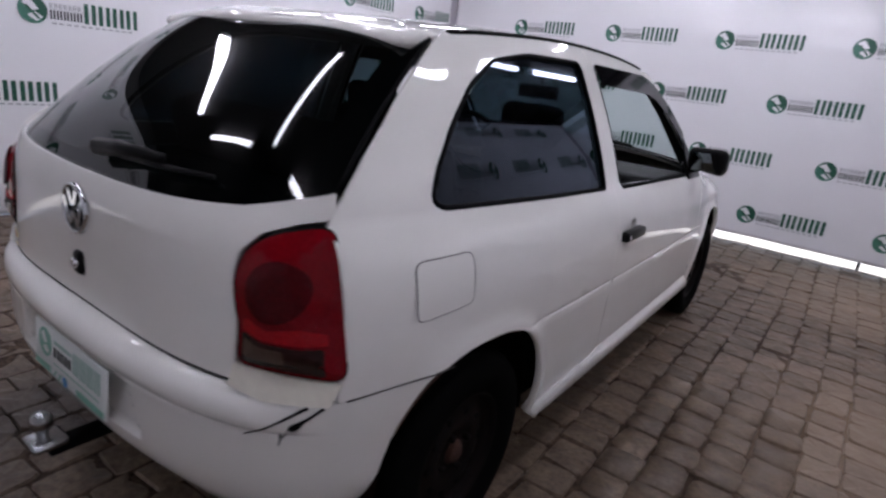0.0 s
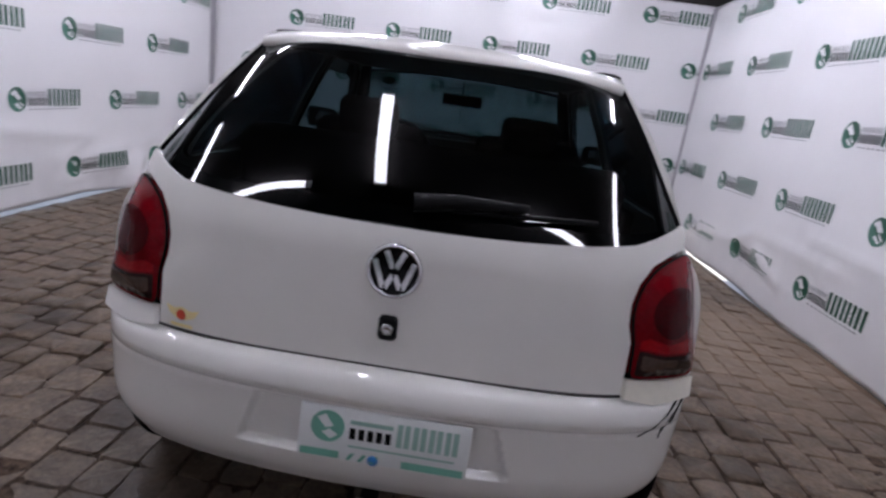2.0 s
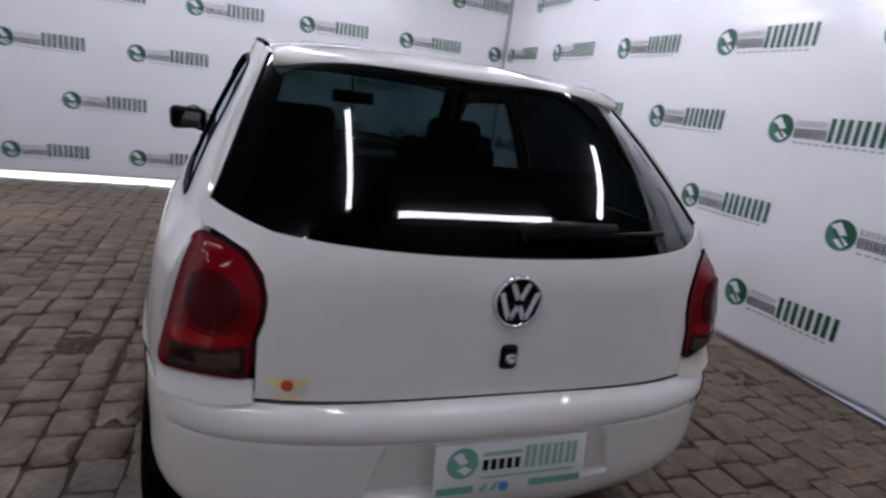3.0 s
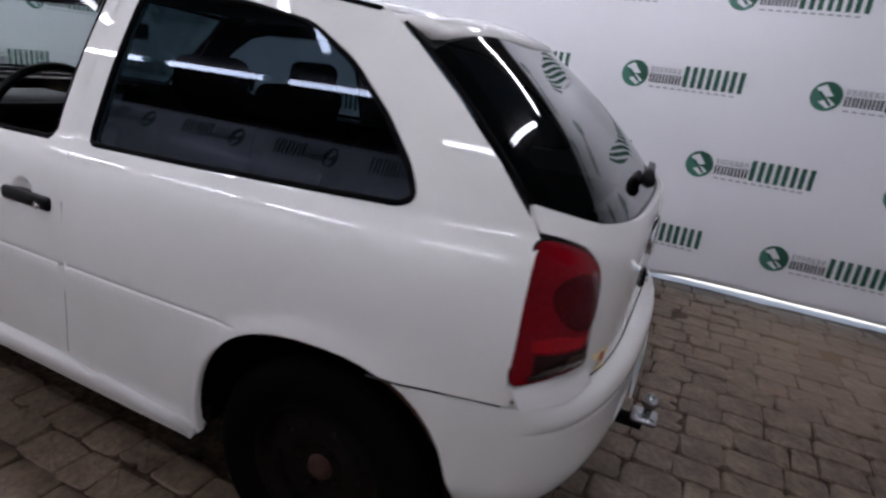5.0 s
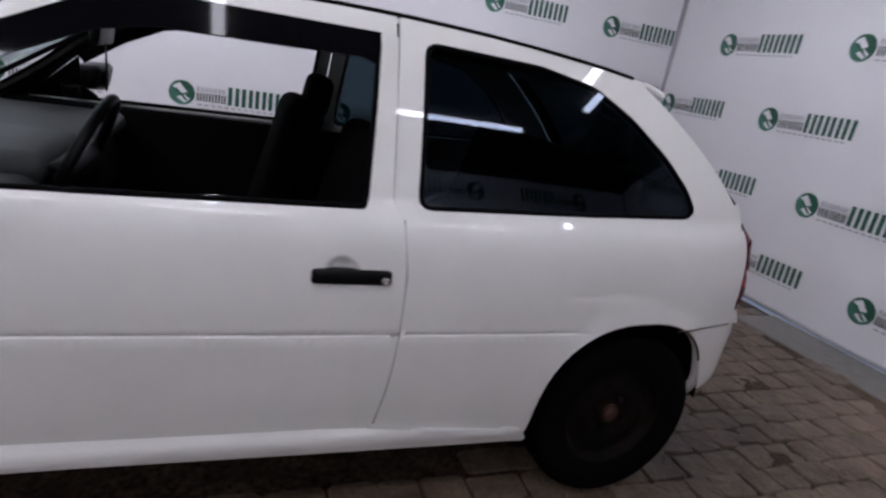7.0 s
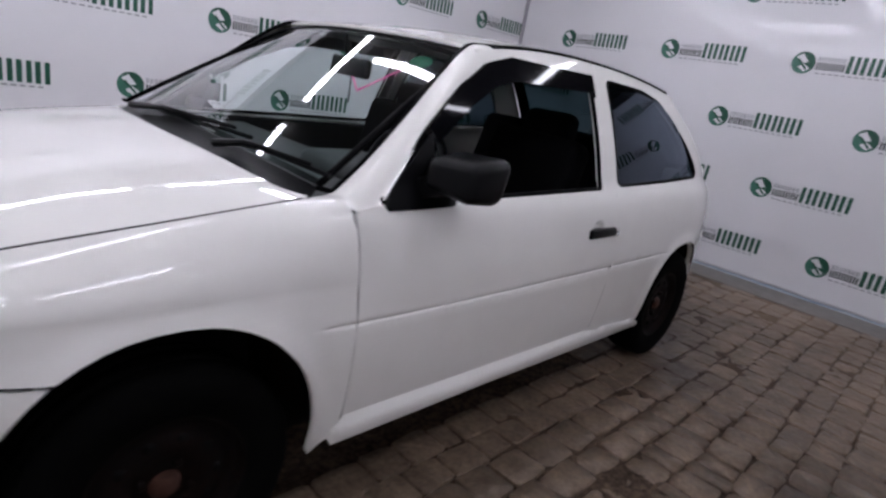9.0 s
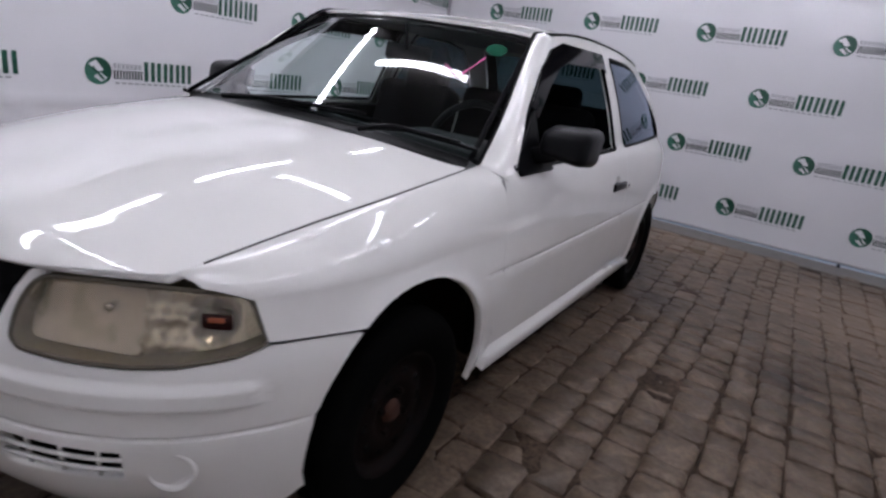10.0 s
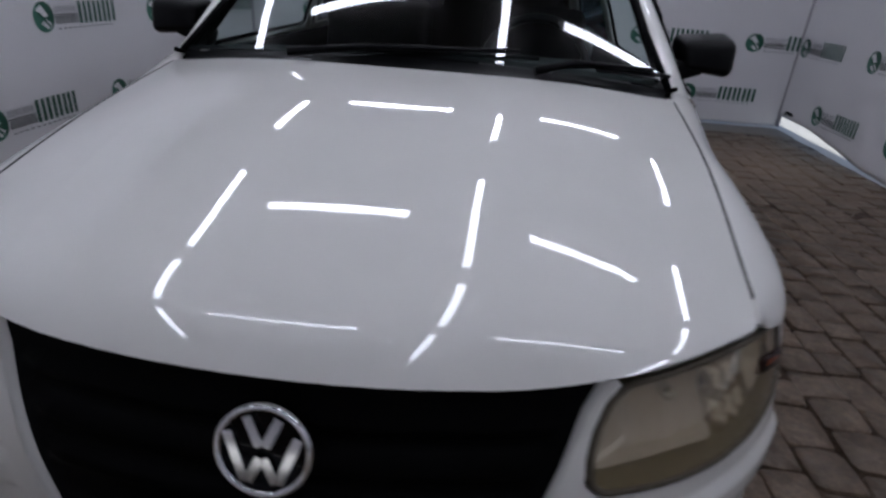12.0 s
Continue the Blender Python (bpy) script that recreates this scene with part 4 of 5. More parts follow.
face_back = Matrix(((0, 1, 0, 0), (-1, 0, 0, 0), (0, 0, 1, 0), (0, 0, 0, 1)))
round_emblem(car, Matrix.Translation((0, tail_y(0, 0.832) - 0.001, 0.832)) @ face_back, 0.058)
bm = box(bmesh.new(), -0.021, 0.021, -0.012, 0.01, -0.028, 0.030, 0.012, Matrix.Translation((0, tail_y(0, 0.70), 0.703)), 3)
lk = part("tailgate_lock", bm, BLACK, car, "black lock surround")
lathe("lock_cylinder", [(0.0, 0.012), (0.006, 0.012), (0.007, 0.008), (0.004, 0.0001)], CHROME, lk, Matrix.Translation((0, tail_y(0, 0.70) - 0.011, 0.706)) @ face_back, 18)
# winged sticker
wing = [(-0.515, 0.664), (-0.486, 0.658), (-0.462, 0.665), (-0.438, 0.657), (-0.408, 0.662), (-0.422, 0.642), (-0.448, 0.632), (-0.476, 0.632), (-0.502, 0.644)]
wing = [(-0.462 + (x + 0.462) * 0.80, 0.651 + (z - 0.648) * 0.9) for x, z in wing]
st = panel("sticker", wing, lambda x, z: (x, tail_y(x, z) - 0.003, z), STICK, car, 0.02, (), 0.0, label="cream winged sticker with a red dot")
panel("sticker_dot", arc(-0.463, 0.648, 0.012, 0.012, 0, 340), lambda x, z: (x, tail_y(x, z) - 0.005, z), RED_DOT, st, 0.01, (), 0.0)
panel("sticker_bar", [(-0.49, 0.618), (-0.435, 0.618), (-0.435, 0.627), (-0.49, 0.627)], lambda x, z: (x, tail_y(x, z) - 0.003, z), STICK, st, 0.02, (), 0.0)

# rear lamps
lamp = rounded([(0.532, 0.655), (0.708, 0.645), (0.700, 0.70), (0.684, 0.785), (0.661, 0.870), (0.637, 0.925), (0.590, 0.914), (0.549, 0.895), (0.523, 0.862), (0.513, 0.82), (0.517, 0.775),
                (0.529, 0.735), (0.531, 0.70)], 0.022, 5)
lamp_rim = np.array(dense(lamp, 0.008))


def lamp_skin(extra):
    def at(x, z):
        d = float(np.min(np.hypot(lamp_rim[:, 0] - x, lamp_rim[:, 1] - z))) if inside(lamp, (x, z)) else 0.0
        o = 0.005 + 0.030 * smooth(0.0, 0.060, d) ** 0.8 + extra
        return (x + 0.45 * o, tail_y(x, z) - 0.89 * o, z)
    return at


for sx in (-1, 1):
    tl = panel("tail_lamp", lamp, lamp_skin(0), RED, car, 0.012, (), 0.04, side=sx, label="red rear lamp with a smoked lower band")
    panel("round_lens", arc(0.592, 0.812, 0.050, 0.056, 0, 350, 28), lamp_skin(0.005), RED_DEEP, tl, 0.012, (), 0.003, side=sx)
    panel("reflex_band", [(0.538, 0.726), (0.676, 0.717), (0.672, 0.738), (0.636, 0.750), (0.590, 0.742), (0.550, 0.752), (0.538, 0.744)], lamp_skin(0.002), RED_BRIGHT, tl, 0.012, (), 0.001, side=sx)
    panel("smoked_band", rounded([(0.538, 0.663), (0.682, 0.653), (0.672, 0.712), (0.538, 0.721)], 0.006), lamp_skin(0.0025), SMOKE, tl, 0.012, (), 0.001, side=sx)
    panel("reversing_lens", rounded([(0.545, 0.680), (0.620, 0.675), (0.618, 0.708), (0.545, 0.713)], 0.005), lamp_skin(0.0045), surface("clear_dark_lens", (0.075, 0.045, 0.035), 0.12, vary=0.3, scale=40, spec=0.3) if sx < 0 else bpy.data.materials["clear_dark_lens"], tl, 0.012, (), 0.001, side=sx)
    dk = [(x, tail_y(x, z) - 0.002, z) for x, z in dense(lamp, 0.02)]
    sweep("lamp_gasket", [(sx * x, y, z) for x, y, z in dk + dk[:2]], 0.003, SHELL, tl)

# rear bumper
rear_plan = plan_line([(0, -0.582), (0.2, -0.576), (0.4, -0.553), (0.546, -0.515), (0.646, -0.459), (0.708, -0.377), (0.737, -0.288), (0.751, -0.2), (0.762, -0.13), (0.770, -0.06)])
rp_o = spline([(0.0, -0.075), (0.03, -0.045), (0.055, -0.018), (0.085, -0.002), (0.12, 0.0), (0.2, -0.004), (0.28, -0.010), (0.33, -0.03), (0.37, -0.055), (0.42, -0.075)])
rp_z = spline([(0.0, 0.612), (0.03, 0.609), (0.055, 0.598), (0.085, 0.572), (0.12, 0.54), (0.2, 0.46), (0.28, 0.38), (0.33, 0.335), (0.37, 0.300), (0.42, 0.262)])


def rear_dent(x, z):
    rec = smooth(0.302, 0.286, abs(x) + (z - 0.43) * 0.33) * smooth(0.396, 0.410, z) * smooth(0.531, 0.520, z)
    line = math.exp(-((z - 0.536) / 0.005) ** 2) * 0.005 + 0.004 * smooth(0.540, 0.530, z)
    return -0.022 * rec - line * smooth(0.705, 0.64, abs(x))


mid_skin, edge_skin = wrap(rear_plan, lambda v: (rp_o(v), rp_z(v)), rear_dent), wrap(rear_plan, lambda v: (min(0.0, rp_o(max(v, 0.12))), rp_z(v)), rear_dent)


def rear_skin(s, v):
    k = smooth(s_at(rear_plan, 0.60), s_at(rear_plan, 0.72), abs(s))
    return tuple(np.array(mid_skin(s, v)) * (1 - k) + np.array(edge_skin(s, v)) * k)



sr = rear_plan[2]


def s_back(y):
    """Length along the rear plan at a given y on the side."""
    lo, hi = 0.0, sr
    for _ in range(40):
        mid = (lo + hi) / 2
        lo, hi = (mid, hi) if rear_plan[1](mid) < y else (lo, mid)
    return lo


def arch_s(z):
    cy, cz, ry, rz, n = REAR_ARCH
    return s_back(cy - ry * max(0.0, 1 - abs((z - cz) / rz) ** n) ** (1 / n) - 0.002)


right_b = [(s_at(rear_plan, 0.52), 0.0), (s_at(rear_plan, 0.60), 0.040), (s_back(-0.38), 0.060), (s_back(-0.26), 0.059), (arch_s(0.598), 0.057)] + \
          [(arch_s(rp_z(v)), v) for v in (0.08, 0.11, 0.15, 0.19, 0.23, 0.28, 0.335, 0.37)] + [(arch_s(0.29) - 0.02, 0.405), (arch_s(0.29) - 0.12, 0.405), (s_at(rear_plan, 0.50), 0.375)]
b_out = [(-s, v) for s, v in reversed(right_b)] + right_b
fine = [(s, v) for s in list(np.arange(-0.34, -0.24, 0.008)) + list(np.arange(0.245, 0.345, 0.008)) for v in np.arange(0.128, 0.29, 0.010)]
rb = panel("rear_bumper", b_out, rear_skin, PAINT, car, 0.022, (), 0.03, fine, "white rear bumper cracked at its right corner", lines=[[(s, v) for s in np.arange(-1.0, 1.0, 0.025)] for v in (0.117, 0.121, 0.125, 0.129, 0.133)] +
           [[(s, v) for s in np.arange(-0.36, 0.361, 0.012)] for v in (0.137, 0.141, 0.145, 0.150, 0.244, 0.248, 0.252, 0.256, 0.260, 0.264, 0.268)])
for sx in (-1, 1):
    cap = [(0.528, 0.612), (0.60, 0.598), (0.704, 0.600), (0.709, 0.640), (0.62, 0.645), (0.530, 0.651)]
    panel("lamp_sill", cap, lambda x, z: (x + 0.001, tail_y(x, z) - 0.012 - 0.25 * max(0, 0.64 - z), z), PAINT_OLD if sx > 0 else PAINT, rb, 0.02, (), 0.02, side=sx, label="yellowed filler below the rear lamp" if sx > 0 else "")
for sx in (-1, 1):
    seam = [(flank(y, z)[0] - 0.0015, y, z) for y, z in ((-0.095, 0.599), (-0.16, 0.5995), (-0.26, 0.599), (-0.363, 0.5975))]
    sweep("bumper_seam", [(sx * x, y, z) for x, y, z in seam], 0.0024, SEAM, rb, ring=6)
# crack on the right corner
sc = s_at(rear_plan, 0.66)
crk = [[(sc - 0.10, 0.135), (sc - 0.06, 0.112), (sc - 0.02, 0.085), (sc + 0.02, 0.062)], [(sc - 0.025, 0.135), (sc - 0.01, 0.10), (sc + 0.02, 0.085), (sc + 0.05, 0.064)], [(sc - 0.03, 0.15), (sc - 0.028, 0.12)]]
for line in crk:
    sweep("crack", [tuple(np.array(rear_skin(s, v)) + (0.0005, 0.0005, 0)) for s, v in line], [0.0012, 0.0022, 0.003, 0.003][:len(line)], SHELL, rb, ring=6)
panel("crack_hole", [(sc - 0.014, 0.106), (sc + 0.004, 0.092), (sc + 0.018, 0.088), (sc + 0.008, 0.104), (sc - 0.004, 0.112)], lambda s, v: tuple(np.array(rear_skin(s, v)) + (0.0015, -0.0015, 0)), SHELL, rb, 0.02, (), 0.0)


def registration_plate(parent, m, w, h):
    """A white card with a green disc and plain bars, over a green band."""
    pl = part("number_plate", box(bmesh.new(), -w / 2, w / 2, -0.006, 0.0, -h / 2, h / 2, 0.003, m), PLATE_WHITE, parent, "white plate cover with green bars")

    def flat(name, poly, mat, d=0.0015):
        bm = bmesh.new()
        f = bm.faces.new([bm.verts.new(m @ Vector((x, -0.006 - d, z))) for x, z in poly])
        part(name, bm, mat, pl, smooth_faces=False)
    rect = lambda x0, x1, z0, z1: [(x0 * w, z0 * h), (x1 * w, z0 * h), (x1 * w, z1 * h), (x0 * w, z1 * h)]
    flat("band", rect(-0.48, -0.25, -0.47, -0.33), PLATE_GREEN)
    flat("band", rect(0.12, 0.48, -0.47, -0.33), PLATE_GREEN)
    for k in range(3):
        flat("band_stripe", [((-0.21 + k * 0.07 + d) * w, z * h) for d, z in ((0, -0.47), (0.025, -0.47), (0.055, -0.33), (0.03, -0.33))], PLATE_GREEN)
    flat("plate_disc", arc(-0.33 * w, 0.12 * h, 0.3 * h, 0.3 * h, 0, 350, 26), PLATE_GREEN)
    for shape in ([(-0.20, 0.15), (-0.05, 0.23), (0.10, 0.02), (-0.04, -0.03)], [(-0.10, -0.12), (0.04, -0.04), (0.19, -0.14), (0.06, -0.23)]):
        flat("disc_gap", [(-0.33 * w + a * h, 0.12 * h + b * h) for a, b in shape], PLATE_WHITE, 0.002)
    for k in range(5):
        flat("word_bar", rect(-0.20 + k * 0.052, -0.165 + k * 0.052, -0.06, 0.15), TRIM)
    for k in range(4):
        for j in (0, 1):
            flat("word_bar", rect(0.075 + k * 0.094 + j * 0.044, 0.106 + k * 0.094 + j * 0.044, -0.08, 0.36), PLATE_PALE)
    flat("word_bar", rect(-0.20, 0.05, 0.22, 0.30), PLATE_PALE)
    flat("word_bar", rect(-0.20, 0.42, -0.22, -0.18), PLATE_PALE)
    return pl


pl = registration_plate(car, Matrix.Translation((0.026, -0.574, 0.467)) @ pose(0, 0, 0, -4, 0, 0), 0.370, 0.122)
lathe("blue_seal", [(0.0, 0.013), (0.006, 0.012), (0.007, 0.0001)], BLUE_DOT, pl, Matrix.Translation((0.008, -0.5785, 0.416)) @ face_back, 16)
# tow bar
tow = lathe("tow_ball", [(-0.03, 0.010), (-0.02, 0.013), (0.0, 0.013), (0.004, 0.020), (0.014, 0.0245), (0.026, 0.025), (0.038, 0.021), (0.046, 0.012), (0.048, 0.0001)], TOW, car,
            Matrix.Translation((0.0, -0.636, 0.308)) @ Matrix(((0, 0, 1, 0), (0, 1, 0, 0), (1, 0, 0, 0), (0, 0, 0, 1))), 28, "chrome tow ball")
part("tow_plate", box(bmesh.new(), -0.038, 0.038, -0.040, 0.040, -0.012, 0.012, 0.011, Matrix.Translation((0.0, -0.630, 0.276))), TOW, tow)
part("tow_bar", box(bmesh.new(), -0.020, 0.020, -0.15, 0.2, -0.016, 0.016, 0.005, Matrix.Translation((0.0, -0.48, 0.252))), SHELL, tow)

# nose: front bumper, grille, lamps
nose_plan = plan_line([(0, 3.224), (0.2, 3.209), (0.38, 3.165), (0.52, 3.095), (0.62, 3.008), (0.70, 2.892), (0.748, 2.78), (0.774, 2.68), (0.788, 2.58), (0.794, 2.5)])
no_o = spline([(0.76, -0.060), (0.72, -0.050), (0.66, -0.032), (0.60, -0.014), (0.55, -0.004), (0.50, 0.0), (0.42, 0.004), (0.35, -0.004), (0.28, -0.03), (0.22, -0.07)])


def nose_dent(x, z):
    roll = 0.011 * smooth(0.497, 0.503, z) * smooth(0.556, 0.530, z) * smooth(0.345, 0.365, abs(x)) * smooth(0.708, 0.694, abs(x))
    return roll - 0.006 * math.exp(-((z - 0.440) / 0.004) ** 2) * smooth(0.30, 0.36, abs(x))


nx = lambda x: s_at(nose_plan, x)
nose_in, nose_flush = wrap(nose_plan, lambda z: (no_o(z), z), nose_dent), wrap(nose_plan, lambda z: (no_o(z) * 0.3 - 0.026 * smooth(0.53, 0.72, z), z), nose_dent)


def nose_skin(s, z):
    """The nose leans back in front and stands flush with the flank at its corners."""
    k = smooth(nx(0.58), nx(0.70), abs(s))
    return tuple(np.array(nose_in(s, z)) * (1 - k) + np.array(nose_flush(s, z)) * k)



def sy(y):
    lo, hi = 0.0, nose_plan[2] * 1.2
    for _ in range(40):
        mid = (lo + hi) / 2
        lo, hi = (mid, hi) if nose_plan[1](mid) > y else (lo, mid)
    return lo


g_side = [(0.384, 0.716), (0.364, 0.685), (0.343, 0.63), (0.317, 0.57), (0.290, 0.505), (0.260, 0.435), (0.238, 0.37), (0.205, 0.328), (0.13, 0.312)]
g_top = dotted(None, [(-0.384, 0.716), (-0.2, 0.728), (0, 0.732), (0.2, 0.728), (0.384, 0.716)], 15)
sgn = lambda x: nx(abs(x)) * (1 if x >= 0 else -1)
grille = [(sgn(x), z) for x, z in g_top] + [(nx(x), z) for x, z in g_side[1:]] + [(0.0, 0.304)] + [(-nx(x), z) for x, z in reversed(g_side[1:])]
head = [(nx(x), z) for x, z in ((0.422, 0.714), (0.50, 0.720), (0.592, 0.719), (0.655, 0.713), (0.690, 0.705), (0.700, 0.682), (0.709, 0.617), (0.68, 0.598), (0.62, 0.585),
                                (0.56, 0.581), (0.47, 0.583), (0.394, 0.588), (0.376, 0.602), (0.376, 0.635), (0.384, 0.668), (0.400, 0.698))]
head = rounded(head, 0.014)
right_side = [(nx(0.396), 0.721), (nx(0.408), 0.722), (nx(0.412), 0.716), (nx(0.393), 0.698), (nx(0.377), 0.668), (nx(0.369), 0.635), (nx(0.369), 0.600), (nx(0.392), 0.581), (nx(0.47), 0.576), (nx(0.56), 0.574), (nx(0.62), 0.578), (nx(0.68), 0.591), (nx(0.713), 0.610), (sy(2.80), 0.610), (sy(2.712), 0.603)] + [(sy(y + 0.003), z) for y, z in arch_line(FRONT_ARCH, 53, 0, 8)] + [(sy(2.784), 0.26), (sy(2.82), 0.235)]
front_out = [(nx(x) + 0.006, z) for x, z in reversed(g_side)] + right_side + [(nx(0.5), 0.222), (0, 0.222), (-nx(0.5), 0.222)] + \
            [(-s, z) for s, z in reversed(right_side)] + [(-nx(x) - 0.006, z) for x, z in g_side] + [(0.0, 0.297)]
vent = {sx: [(sx * nx(0.345), 0.418), (sx * nx(0.555), 0.412), (sx * nx(0.560), 0.345), (sx * nx(0.36), 0.345)] for sx in (-1, 1)}
front_lines = [[(s, z) for s in np.arange(-1.1, 1.1, 0.025)] for z in (0.432, 0.436, 0.44, 0.444, 0.448, 0.490, 0.497, 0.4985, 0.500, 0.5015, 0.503, 0.510, 0.518, 0.525, 0.530, 0.536, 0.542, 0.548, 0.556)]
fb = panel("front_bumper", front_out, nose_skin, PAINT, car, 0.022, [vent[-1], vent[1]], 0.025, (), "white front bumper with side vents", lines=front_lines)


grille_rim = np.array(dense(grille, 0.01))


def grille_skin(s, z):
    p = np.array(nose_skin(s, z))
    d = float(np.min(np.hypot(grille_rim[:, 0] - s, grille_rim[:, 1] - z)))
    wave = 0.009 * math.sin((z - 0.40) / 0.052 * 2 * math.pi) * smooth(0.012, 0.05, d)
    return tuple(p + np.array((0, -0.014 + wave * (1 if z > 0.55 or z < 0.44 else 0.3), 0)))


panel("grille", grille, grille_skin, GRILLE, car, 0.018, (), 0.03, label="black slatted plastic grille")
round_emblem(car, Matrix.Translation((-0.004, 3.203, 0.646)) @ pose(0, 0, 0, 0, 0, 90) @ pose(0, 0, 0, 0, -14, 0), 0.0555)
registration_plate(car, Matrix.Translation((-0.012, 3.230, 0.491)) @ pose(0, 0, 180) @ pose(0, 0, 0, 0, 0, 180) @ pose(0, 0, -180), 0.375, 0.135)


def bowl(s, z):
    """Main headlamp bowl: a smooth dish over a tilted lower shelf."""
    u, w = (s - nx(0.48)) / 0.12, (z - 0.655) / 0.065
    d = 0.058 - 0.036 * min(1.0, u * u * 0.5 + w * w * 0.6) - 0.004 * smooth(0.655, 0.600, z + 0.10 * (s - nx(0.48)))
    return tuple(np.array(nose_skin(s, z)) - np.array((0.5, 0.85, 0)) * d)


def fluted(s, z):
    """Reflector beside the bowl: upright steps, then a small dish round the indicator."""
    u, w = (s - nx(0.655)) / 0.050, (z - 0.660) / 0.050
    dish = 0.020 * max(0.0, 1 - u * u - w * w)
    steps = 0.007 * math.sin(s * 2 * math.pi / 0.030) * smooth(nx(0.64), nx(0.60), s) + 0.006 * math.sin(z * 2 * math.pi / 0.045 + 0.6) * smooth(nx(0.65), nx(0.60), s)
    return tuple(np.array(nose_skin(s, z)) - np.array((0.5, 0.85, 0)) * (0.022 + dish + steps))


for sx in (-1, 1):
    hl = panel("headlamp", head, lambda s, z: tuple(np.array(nose_skin(s, z)) * (1, 1, 1)), LENS, car, 0.02, (), 0.0, side=sx, label="yellowed clear headlamp")
    hl.visible_shadow = False
    deep = lambda d: (lambda s, z: tuple(np.array(nose_skin(s, z)) - np.array((0.5, 0.85, 0)) * d))
    panel("reflector", head, deep(0.066), REFLECT, hl, 0.015, (), 0.0, side=sx)
    wall_a, wall_b = [[(sx * p[0], p[1], p[2]) for p in (deep(d)(*q) for q in dense(head, 0.012))] for d in (0.003, 0.067)]
    loft("lamp_wall", wall_a + wall_a[:1], wall_b + wall_b[:1], LAMP_WALL, hl, 0.0, 3)
    turn = [(nx(0.572), 0.715), (nx(0.64), 0.709), (nx(0.686), 0.699), (nx(0.702), 0.626), (nx(0.66), 0.606), (nx(0.570), 0.593)]
    panel("turn_reflector", turn, fluted, LAMP_BRIGHT, hl, 0.006, (), 0.02, side=sx)
    bowl_out = rounded([(nx(0.418), 0.704), (nx(0.50), 0.714), (nx(0.566), 0.714), (nx(0.568), 0.593), (nx(0.47), 0.592), (nx(0.398), 0.597), (nx(0.384), 0.64)], 0.014)
    mr = panel("main_reflector", bowl_out, bowl, LAMP_CHROME, hl, 0.008, (), 0.02, side=sx)
    bx, by, bz = bowl(nx(0.515), 0.660)
    lathe("bulb", [(-0.01, 0.010), (0.012, 0.010), (0.020, 0.007), (0.022, 0.0001)], CHROME, hl, Matrix.Translation((sx * bx, by, bz)) @ pose(0, 0, 0, 0, 0, 90 - sx * 18), 16)
    at = pose(sx * 0.640, 2.938, 0.662, 0, 0, -sx * 42)
    part("indicator_window", box(bmesh.new(), -0.027, 0.027, -0.006, 0.004, -0.014, 0.014, 0.003, at), SMOKE, hl)
    part("indicator_bulb", box(bmesh.new(), -0.014, 0.016, -0.002, 0.006, 0.000, 0.011, 0.003, at), AMBER, hl)
    rim = [tuple(np.array(nose_skin(s, z)) - (0, 0.002, 0)) for s, z in dense(head, 0.02)]
    sweep("lamp_rim", [(sx * x, y, z) for x, y, z in rim + rim[:2]], 0.0045, surface("brown_lamp_gasket", (0.09, 0.075, 0.05), 0.6, vary=0.3) if sx < 0 else bpy.data.materials["brown_lamp_gasket"], hl)
    # Dark strip added in the gap over the lamp to stand for its shade.
    over_lamp = [tuple(np.array(nose_skin(nx(x), 0.729 - 0.5 * max(0.0, x - 0.60))) - (0, 0.020, 0)) for x in np.linspace(0.405, 0.585, 12)]
    sweep("lamp_gap_shade", [(sx * x, y, z) for x, y, z in over_lamp], 0.010, SHELL, hl, ring=8)
    panel("vent_back", [(abs(a), b) for a, b in vent[sx]], lambda s, z: tuple(np.array(nose_skin(s, z)) - (0.01, 0.03, 0)), SHELL, fb, 0.03, (), 0.0, side=sx)
    for k in range(2):
        z = 0.369 + 0.023 * k
        sweep("vent_slat", [tuple(np.array(nose_skin(s, z)) * (sx, 1, 1) - (0, 0.006, 0)) for s in np.linspace(nx(0.345), nx(0.560), 8)], 0.0045, PAINT, fb)
    for k in range(3):
        s = nx(0.395 + 0.060 * k)
        sweep("vent_bar", [tuple(np.array(nose_skin(s, z)) * (sx, 1, 1) - (0, 0.012, 0)) for z in (0.345, 0.38, 0.415)], 0.004, PAINT, fb)
    fx, fy, fz = nose_skin(nx(0.618), 0.366)
    fg = lathe("fog_lamp_cover", [(-0.012, 0.044), (0.002, 0.043), (0.004, 0.039), (-0.004, 0.035), (-0.006, 0.032), (-0.003, 0.0001)], PAINT, fb, Matrix.Translation((sx * fx, fy, fz)) @ pose(0, 0, 0, 0, 0, 90 - sx * 40), 30, "white blanked fog lamp cover")

for sx in (-1, 1):
    seam = [(flank(y, z)[0] - 0.001, y, z) for y, z in ((2.69, 0.6055), (2.74, 0.609), (2.80, 0.613), (2.862, 0.6155))]
    sweep("bumper_seam", [(sx * x, y, z) for x, y, z in seam], 0.0024, SEAM, fb, ring=6)

